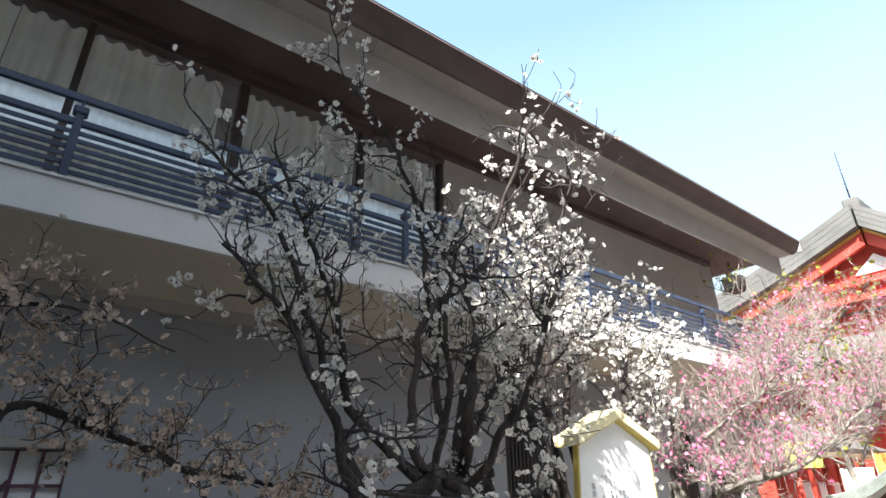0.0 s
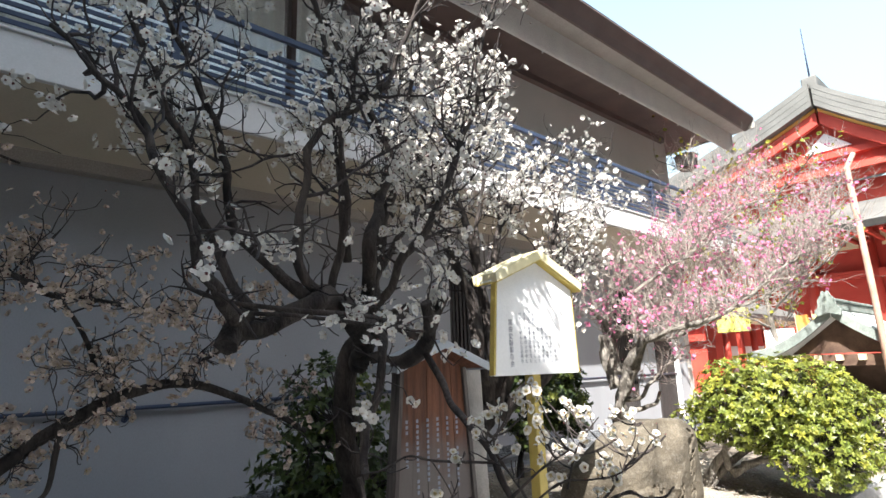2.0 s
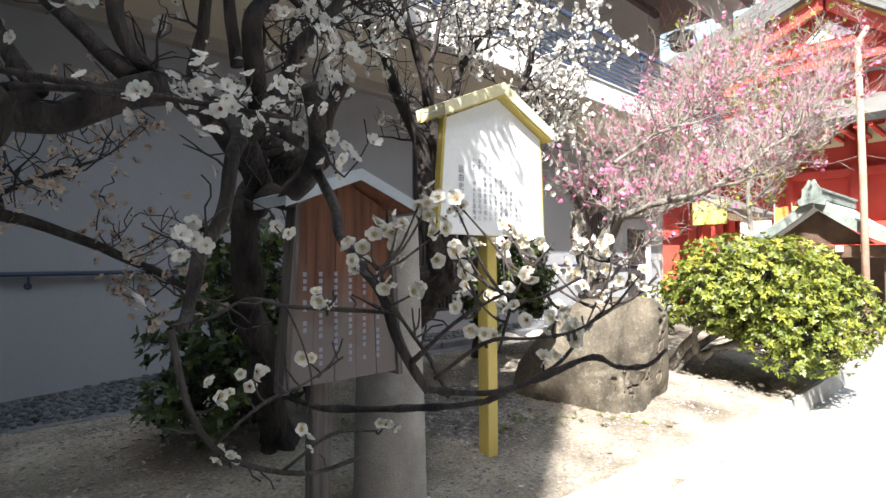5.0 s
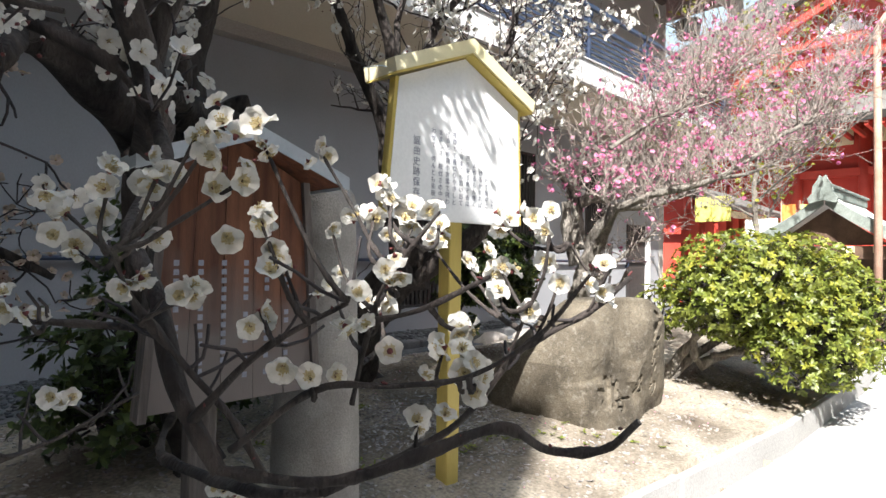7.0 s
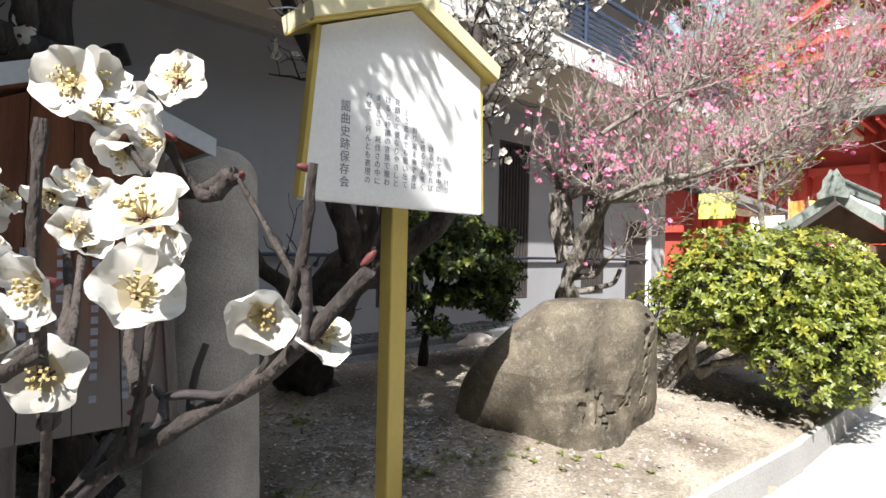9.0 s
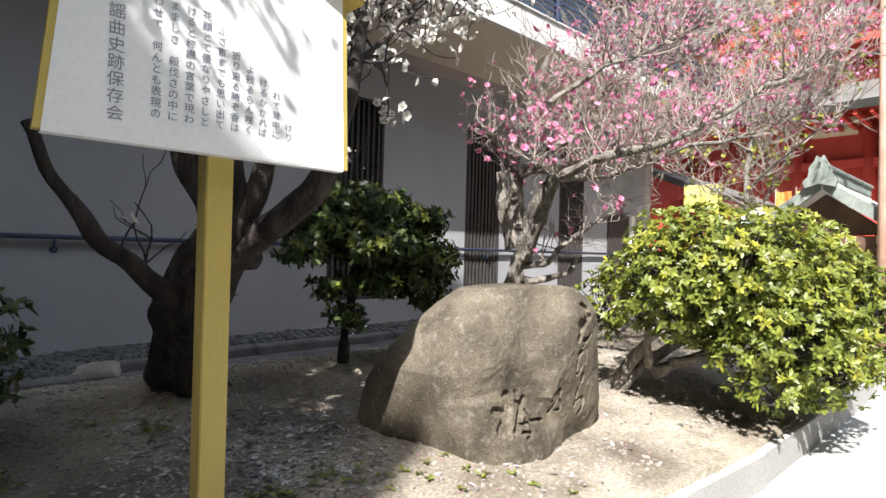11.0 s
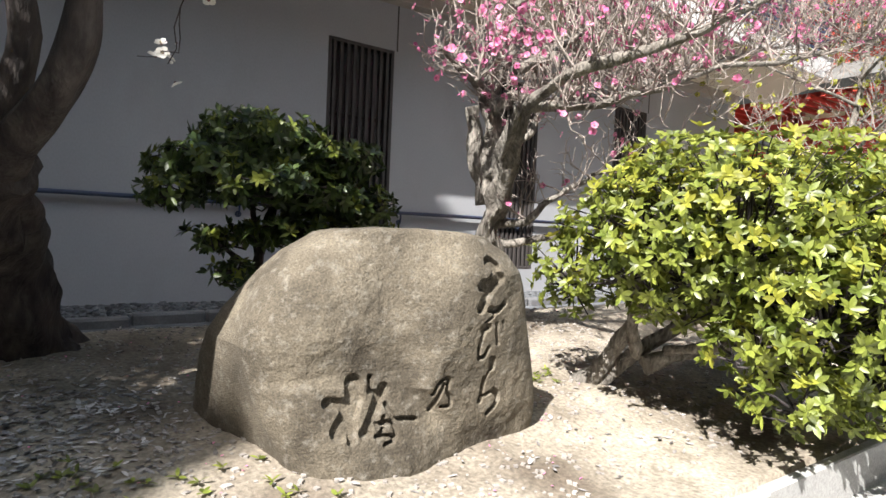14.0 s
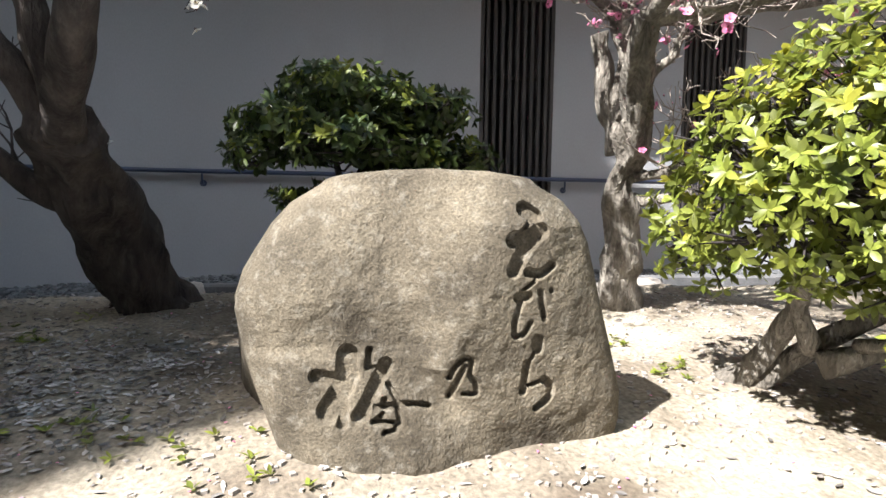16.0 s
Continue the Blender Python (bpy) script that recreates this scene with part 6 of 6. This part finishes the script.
orn = Geo().prism([(PYC - 0.22, PZ + PH - 0.08), (PYC, PZ + PH - 0.02), (PYC + 0.22, PZ + PH - 0.08), (PYC + 0.25, PZ + PH + 0.02), (PYC + 0.17, PZ + PH + 0.12), (PYC + 0.16, PZ + PH + 0.26), (PYC + 0.09, PZ + PH + 0.36), (PYC + 0.05, PZ + PH + 0.46), (PYC, PZ + PH + 0.41), (PYC - 0.05, PZ + PH + 0.46), (PYC - 0.09, PZ + PH + 0.36), (PYC - 0.16, PZ + PH + 0.26), (PYC - 0.17, PZ + PH + 0.12), (PYC - 0.25, PZ + PH + 0.02)], "x", PX0 - 0.22, PX0 - 0.12)
wpart("ridge_ornament", orn, M_COPPER, pv)
wpart("gable_panel", Geo().prism([(PYC - 0.95, PZ + 0.05), (PYC + 0.95, PZ + 0.05), (PYC, PZ + PH - 0.15)], "x", PX0 + 0.25, PX0 + 0.3), M_OLDWOOD, pv)
wpart("beam", Geo().span(PX0 + 0.15, PX0 + 0.33, PYC - 1.45, PYC + 1.45, PZ - 0.22, PZ + 0.03, 0, 0.01), M_OLDWOOD, pv)
for k in range(7):
    y = PYC - 1.2 + k * 0.4
    wpart("rafter_end", Geo().span(PX0 - 0.04, PX0 + 0.2, y - 0.05, y + 0.05, PZ - 0.1, PZ + 0.02), M_CREAM, pv, "white-painted rafter end")
for x in (PX0 + 0.4, PX1 - 0.3):
    for y in (PYC - 1.15, PYC + 1.15):
        wpart("post", Geo().span(x - 0.09, x + 0.09, y - 0.09, y + 0.09, -0.1, PZ, 0, 0.01), M_OLDWOOD, pv)
# dark panel added to stand in for the shaded inside of the pavilion
wpart("dark_backing", Geo().span(PX1 - 0.5, PX1 - 0.4, PYC - 1.3, PYC + 1.3, -0.1, PZ), M_OLDWOOD, pv)
wpart("basin", Geo().span(PX0 + 0.9, PX1 - 0.8, PYC - 0.6, PYC + 0.6, -0.1, 0.75, 0, 0.05), M_GRANITE, pv)

# ---------------- vermilion main hall ----------------
M_BARGE = material("orange_gold_paint", (0.62, 0.28, 0.06), (0.70, 0.36, 0.10), 0.6, 2, 40, 0.05, g=0.05)
hall = thing("main_hall", "tall vermilion shrine hall with a grey flared gable roof", "shrine hall", (33, 8.3, -0.1))
HX, HY, HZ = 28.0, 6.2, 13.0
wpart("wall", Geo().span(HX + 1.6, HX + 16, HY - 8.0, HY + 15.0, -0.1, 9.0), M_RED, hall)
wpart("gable_wall", Geo().prism([(HY - 4.6, 9.0), (HY + 10.5, 9.0), (HY, 12.3)], "x", HX + 0.9, HX + 1.2), M_RED, hall)
for sy in (-1, 1):
    prof = [(HY + sy * (0.05 + (13.5 if sy > 0 else 6.6) * (1 - t)), 8.9 + (HZ - 8.9) * (0.55 * t + 0.45 * t * t)) for t in [i / 10 for i in range(11)]]
    wpart("roof_slope", Geo().prism(prof + [(y, z + 0.35) for y, z in reversed(prof)], "x", HX, HX + 16), M_HALLROOF, hall)
    wpart("barge_board", Geo().prism([(y, z - 1.45) for y, z in prof] + [(y, z - 0.88) for y, z in reversed(prof)], "x", HX + 0.25, HX + 0.5), M_RED, hall)
    wpart("barge_trim", Geo().prism([(y, z - 0.86) for y, z in prof] + [(y, z - 0.72) for y, z in reversed(prof)], "x", HX + 0.2, HX + 0.55), M_BARGE, hall, "orange-gold trim")
    wpart("verge", Geo().prism([(y, z - 0.70) for y, z in prof] + [(y, z + 0.37) for y, z in reversed(prof)], "x", HX - 0.2, HX + 0.4), M_HALLROOF, hall)
    for k in range(1, 4):
        wpart("verge_line", Geo().tube([(HX - 0.2, y, z - 0.70 + 0.27 * k) for y, z in prof], [0.014] * 11, 5), M_HALLROOF, hall)
    for k in range(10):
        x = HX + 0.3 + k * 0.5
        wpart("roof_rib", Geo().tube([(x, y, z + 0.36) for y, z in prof], [0.05] * 11, 5), M_HALLROOF, hall)
wpart("ridge", Geo().span(HX - 0.1, HX + 16, HY - 0.3, HY + 0.3, HZ + 0.1, HZ + 0.7, 0, 0.05), M_HALLROOF, hall)
wpart("finial", Geo().tube([(HX + 0.2, HY, HZ + 0.6), (HX + 0.2, HY, HZ + 3.2)], [0.04, 0.015], 6), M_RAIL, hall)
wpart("gable_panel", Geo().prism([(HY - 0.9, 10.45), (HY + 0.9, 10.45), (HY, 11.25)], "x", HX + 0.8, HX + 0.9), M_WHITE, hall, "white triangular panel")
for z in (9.3, 10.0):
    wpart("gable_beam", Geo().span(HX + 0.6, HX + 0.9, HY - 3.6 + (z - 9) * 1.2, HY + 3.6 - (z - 9) * 1.2, z, z + 0.28), M_RED, hall)
for sy in (-1, 1):
    wpart("eave_roof", Geo().prism([(HY + sy * 10.0, 7.9), (HY + sy * 5.8, 9.3), (HY + sy * 5.8, 9.6), (HY + sy * 10.2, 8.15)], "x", HX - 0.5, HX + 17), M_HALLROOF, hall)
wpart("front_eave", Geo().prism([(HX - 1.4, 6.4), (HX + 1.6, 7.8), (HX + 1.6, 8.1), (HX - 1.6, 6.65)], "y", HY - 9.5, HY + 16.0), M_HALLROOF, hall)
for k in range(54):
    y = HY - 9 + k * 0.46
    wpart("rafter", Geo().span(HX - 1.3, HX + 1.6, y - 0.06, y + 0.06, 6.25, 6.4), M_RED, hall)
for k in range(8):
    y = HY - 7.6 + k * 2.3
    wpart("column", Geo().tube([(HX + 1.4, y, -0.1), (HX + 1.4, y, 7.5)], [0.22, 0.2], 12), M_RED, hall)
for z in (2.6, 4.8, 6.9):
    wpart("tie_beam", Geo().span(HX + 1.25, HX + 1.55, HY - 8, HY + 8.8, z, z + 0.32), M_RED, hall)
for k in range(7):
    y = HY - 7.2 + k * 2.3
    wpart("wall_panel", Geo().span(HX + 1.55, HX + 1.6, y, y + 1.5, 6.1, 6.8), M_CREAM, hall, "yellow-painted panel")
for k in range(7):
    y = HY - 7.6 + k * 2.3
    wpart("bracket", Geo().box((HX + 1.1, y, 7.3), (0.8, 0.9, 0.28), None, 0, 0.04), M_CREAM, hall, "yellow-tipped bracket")
low = thing("side_gallery", "low vermilion gallery with a tiled roof beside the main hall", "gallery", (22, 9, -0.1))
wpart("wall", Geo().span(20.6, 27, 8.6, 8.9, -0.1, 3.0), M_RED, low)
wpart("wall_panel", Geo().span(21.2, 26.4, 8.56, 8.6, 0.5, 2.1), M_WHITE, low, "white plaster panel")
wpart("roof", Geo().prism([(7.6, 3.0), (10.2, 4.1), (10.2, 4.3), (7.5, 3.15)], "x", 20.2, 28), M_HALLROOF, low)
for k in range(6):
    wpart("column", Geo().tube([(20.8 + k * 1.2, 8.3, -0.1), (20.8 + k * 1.2, 8.3, 3.0)], [0.11, 0.11], 10), M_RED, low)
wpart("eave_beam", Geo().span(20.4, 27.8, 8.15, 8.4, 2.9, 3.1), M_CREAM, low, "yellow-painted eave beam")

# yellow hanging sign
ys = thing("yellow_sign", "yellow sign board with black writing on a red frame", "sign", (18.6, 7.2, 1.2))
wpart("board", Geo().span(18.55, 18.6, 6.65, 7.6, 2.45, 3.15, 0, 0.006), M_GOLD, ys)
wpart("post", Geo().span(18.6, 18.7, 7.0, 7.1, -0.1, 3.1), M_RED, ys)
for i, ch in enumerate("縁結び御守"):
    cu = bpy.data.curves.new("letter", "FONT")
    cu.body, cu.size, cu.align_x, cu.align_y, cu.extrude = ch, 0.19, "CENTER", "CENTER", 0.001
    tmp = bpy.data.objects.new("letter", cu)
    me = bpy.data.meshes.new_from_object(tmp)
    bpy.data.objects.remove(tmp)
    me.materials.append(M_INK)
    o = new("letter", me)
    o.matrix_world = pose(18.546, 7.48 - i * 0.185, 2.93, 90, 0, -90)
    under(o, ys)

# tall pole and bare tree beyond
pole = part("bamboo_pole", Geo().tube([(15.0, 2.9, -0.1), (15.02, 2.92, 3), (15.0, 2.95, 5.6), (15.3, 2.85, 5.95)], [0.07, 0.065, 0.06, 0.05], 10), M_POLE)
tagged(pole, "tall pinkish-brown bamboo pole", "pole")
T5 = Tree(61, M_LEAF_YEL, 0.06, M_BARK_PALE, M_TWIG_PALE)
t = T5.limb([(17.5, 5.6, -0.1), (17.5, 5.6, 1.5), (17.4, 5.7, 3.0), (17.6, 5.6, 4.5), (17.5, 5.5, 6.3)], 0.10, 0.03, 8)
for k in range(11):
    z = 2.0 + k * 0.42
    a = T5.limb([(17.45, 5.65, z), (17.2 + 0.9 * math.cos(k * 2.1), 5.6 + 0.9 * math.sin(k * 2.1), z + 0.5), (17.0 + 2.1 * math.cos(k * 2.1), 5.6 + 2.3 * math.sin(k * 2.1), z + 1.2)], 0.035, 0.012, 6)
    T5.sprout(a, 24, 0.8, 0.013, 2, 0.7, 0.12, 0.4, 2, 0.2)
T5.bloom(0.3, 0.0, 1)
T5.finish("bare twiggy tree with a few yellow-green leaves", (17.5, 5.6, -0.1), flower_label="yellow-green leaves")

# ---------------- litter and small things ----------------
rl = random.Random(88)
lit = Geo()
for i in range(62000):
    x, y = rl.uniform(0.5, 9.5), rl.uniform(2.85, 6.6)
    q = noise.noise(Vector((x * 1.6, y * 1.6, 3)))
    dens = max(0.025, 0.9 - ((x - 5.35) / 0.95) ** 2 - ((y - 4.15) / 0.85) ** 2 + 0.4 * q)
    if rl.random() > dens:
        continue
    v, f = leaf_tpl(rl.uniform(0.025, 0.065), rl.uniform(0.010, 0.026), rl.uniform(-0.3, 0.4))
    m = np.array(Matrix.Rotation(rl.random() * 6.3, 3, "Z") @ Matrix.Rotation(rl.uniform(-0.35, 0.35), 3, "X"))
    v = v @ m.T + np.array((x, y, bed_z(x, y) + 0.006))
    lit.add(v.tolist(), f)
tagged(part("leaf_litter", lit, M_LITTER), "dry grey and brown fallen leaves on the soil", "leaves", kind="stuff")
grit = Geo()
for i in range(8000):
    x, y = rl.uniform(1, 10), rl.uniform(2.8, 6.8)
    if y < bed_front(x) + 0.05 or y > kerb_y(x) - 0.08:
        continue
    s = rl.uniform(0.004, 0.014)
    grit.box((x, y, bed_z(x, y) + s * 0.2), (s * 2, s * 1.6, s), Matrix.Rotation(rl.random() * 6, 3, "Z"))
tagged(part("grit", grit, M_GRANITE), "small pale stones on the soil", "stones", kind="stuff")
tuft = Geo()
for cx, cy, n in ((8.3, 4.0, 10), (8.15, 4.35, 5), (3.3, 3.5, 14), (4.55, 3.9, 8), (5.3, 3.75, 8), (4.3, 4.4, 8), (2.4, 4.0, 8), (6.1, 3.55, 5), (6.3, 3.4, 4), (5.85, 3.6, 5), (5.6, 3.75, 6), (6.55, 3.12, 3), (5.0, 4.6, 8), (5.15, 5.0, 5), (4.75, 4.9, 6), (8.05, 4.5, 3)):
    for k in range(n):
        x, y = cx + rl.gauss(0, 0.07), cy + rl.gauss(0, 0.06)
        rosette(tuft, (x, y, bed_z(x, y) + 0.01), (0, 0, 1), rl, 4, 0.045, 0.018)
petals = Geo()
for i in range(150):
    x, y = rl.uniform(5.2, 8.5), rl.uniform(2.9, 5.3)
    v, f = leaf_tpl(rl.uniform(0.012, 0.02), rl.uniform(0.009, 0.014), rl.uniform(-0.2, 0.5))
    m = np.array(Matrix.Rotation(rl.random() * 6.3, 3, "Z"))
    petals.add((v @ m.T + np.array((x, y, bed_z(x, y) + 0.008))).tolist(), f)
tagged(part("fallen_petals", petals, M_PETAL_PINK), "fallen pink plum petals on the soil", "petals", kind="stuff")
tagged(part("weeds", tuft, M_LEAF), "low green weeds in the soil", "weeds", kind="stuff")


def rock(x, y, s, seed, label):
    g = Geo()
    bm = bmesh.new()
    bmesh.ops.create_icosphere(bm, subdivisions=3, radius=1)
    k = {}
    for i, v in enumerate(bm.verts):
        d = v.co.normalized()
        q = 1 + 0.3 * noise.noise(d * 1.4 + Vector((seed, 0, 0))) + 0.1 * noise.noise(d * 4 + Vector((seed, 0, 0)))
        k[v] = i
        g.v.append((x + d.x * s[0] * q, y + d.y * s[1] * q, ground_z(x, y) + s[2] * 0.45 + d.z * s[2] * q))
    for f in bm.faces:
        g.f.append(tuple(k[v] for v in f.verts))
        g.m.append(0)
        g.smooth.append(True)
    bm.free()
    tagged(part("rock", g, M_GRANITE), label, "rock", "rocks in the bed")


rock(2.75, 3.35, (0.07, 0.06, 0.08), 3, "small pale pointed stone in the soil")
rock(5.2, 7.0, (0.22, 0.15, 0.12), 5, "dark rock against the kerb")
rock(9.0, 6.8, (0.3, 0.16, 0.12), 8, "pale rough rock by the gravel strip")
rock(9.8, 6.75, (0.26, 0.15, 0.11), 12, "pale rough rock by the gravel strip")


# cloth banners by the pavilion
def banner(x, y, z, w, h, mat, label):
    s = thing("banner", label, "banner", (x, y, -0.1), "cloth banners")
    wpart("banner_pole", Geo().tube([(x, y, -0.1), (x, y, z + h + 0.1)], [0.02, 0.015], 6), M_POLE, s)
    g = Geo()
    for i in range(9):
        for j in range(9):
            g.v.append((x + 0.04 * math.sin(i * 0.9 + j * 0.7), y - 0.02 - w * i / 8, z + h * j / 8))
    for i in range(8):
        for j in range(8):
            k = i * 9 + j
            g.f.append((k, k + 9, k + 10, k + 1))
            g.m.append(0)
            g.smooth.append(True)
    wpart("cloth", g, mat, s)


M_ORANGE = material("orange_cloth", (0.62, 0.22, 0.05), (0.72, 0.33, 0.09), 0.8, 3, 50, 0.1)
banner(17.2, 5.05, 1.7, 0.28, 1.0, M_ORANGE, "orange cloth banner on a thin pole")
banner(17.3, 4.7, 1.9, 0.26, 0.8, M_GOLD, "yellow cloth banner on a thin pole")
banner(17.4, 5.9, 1.5, 0.7, 0.9, M_WHITE, "white cloth banner on a thin pole")
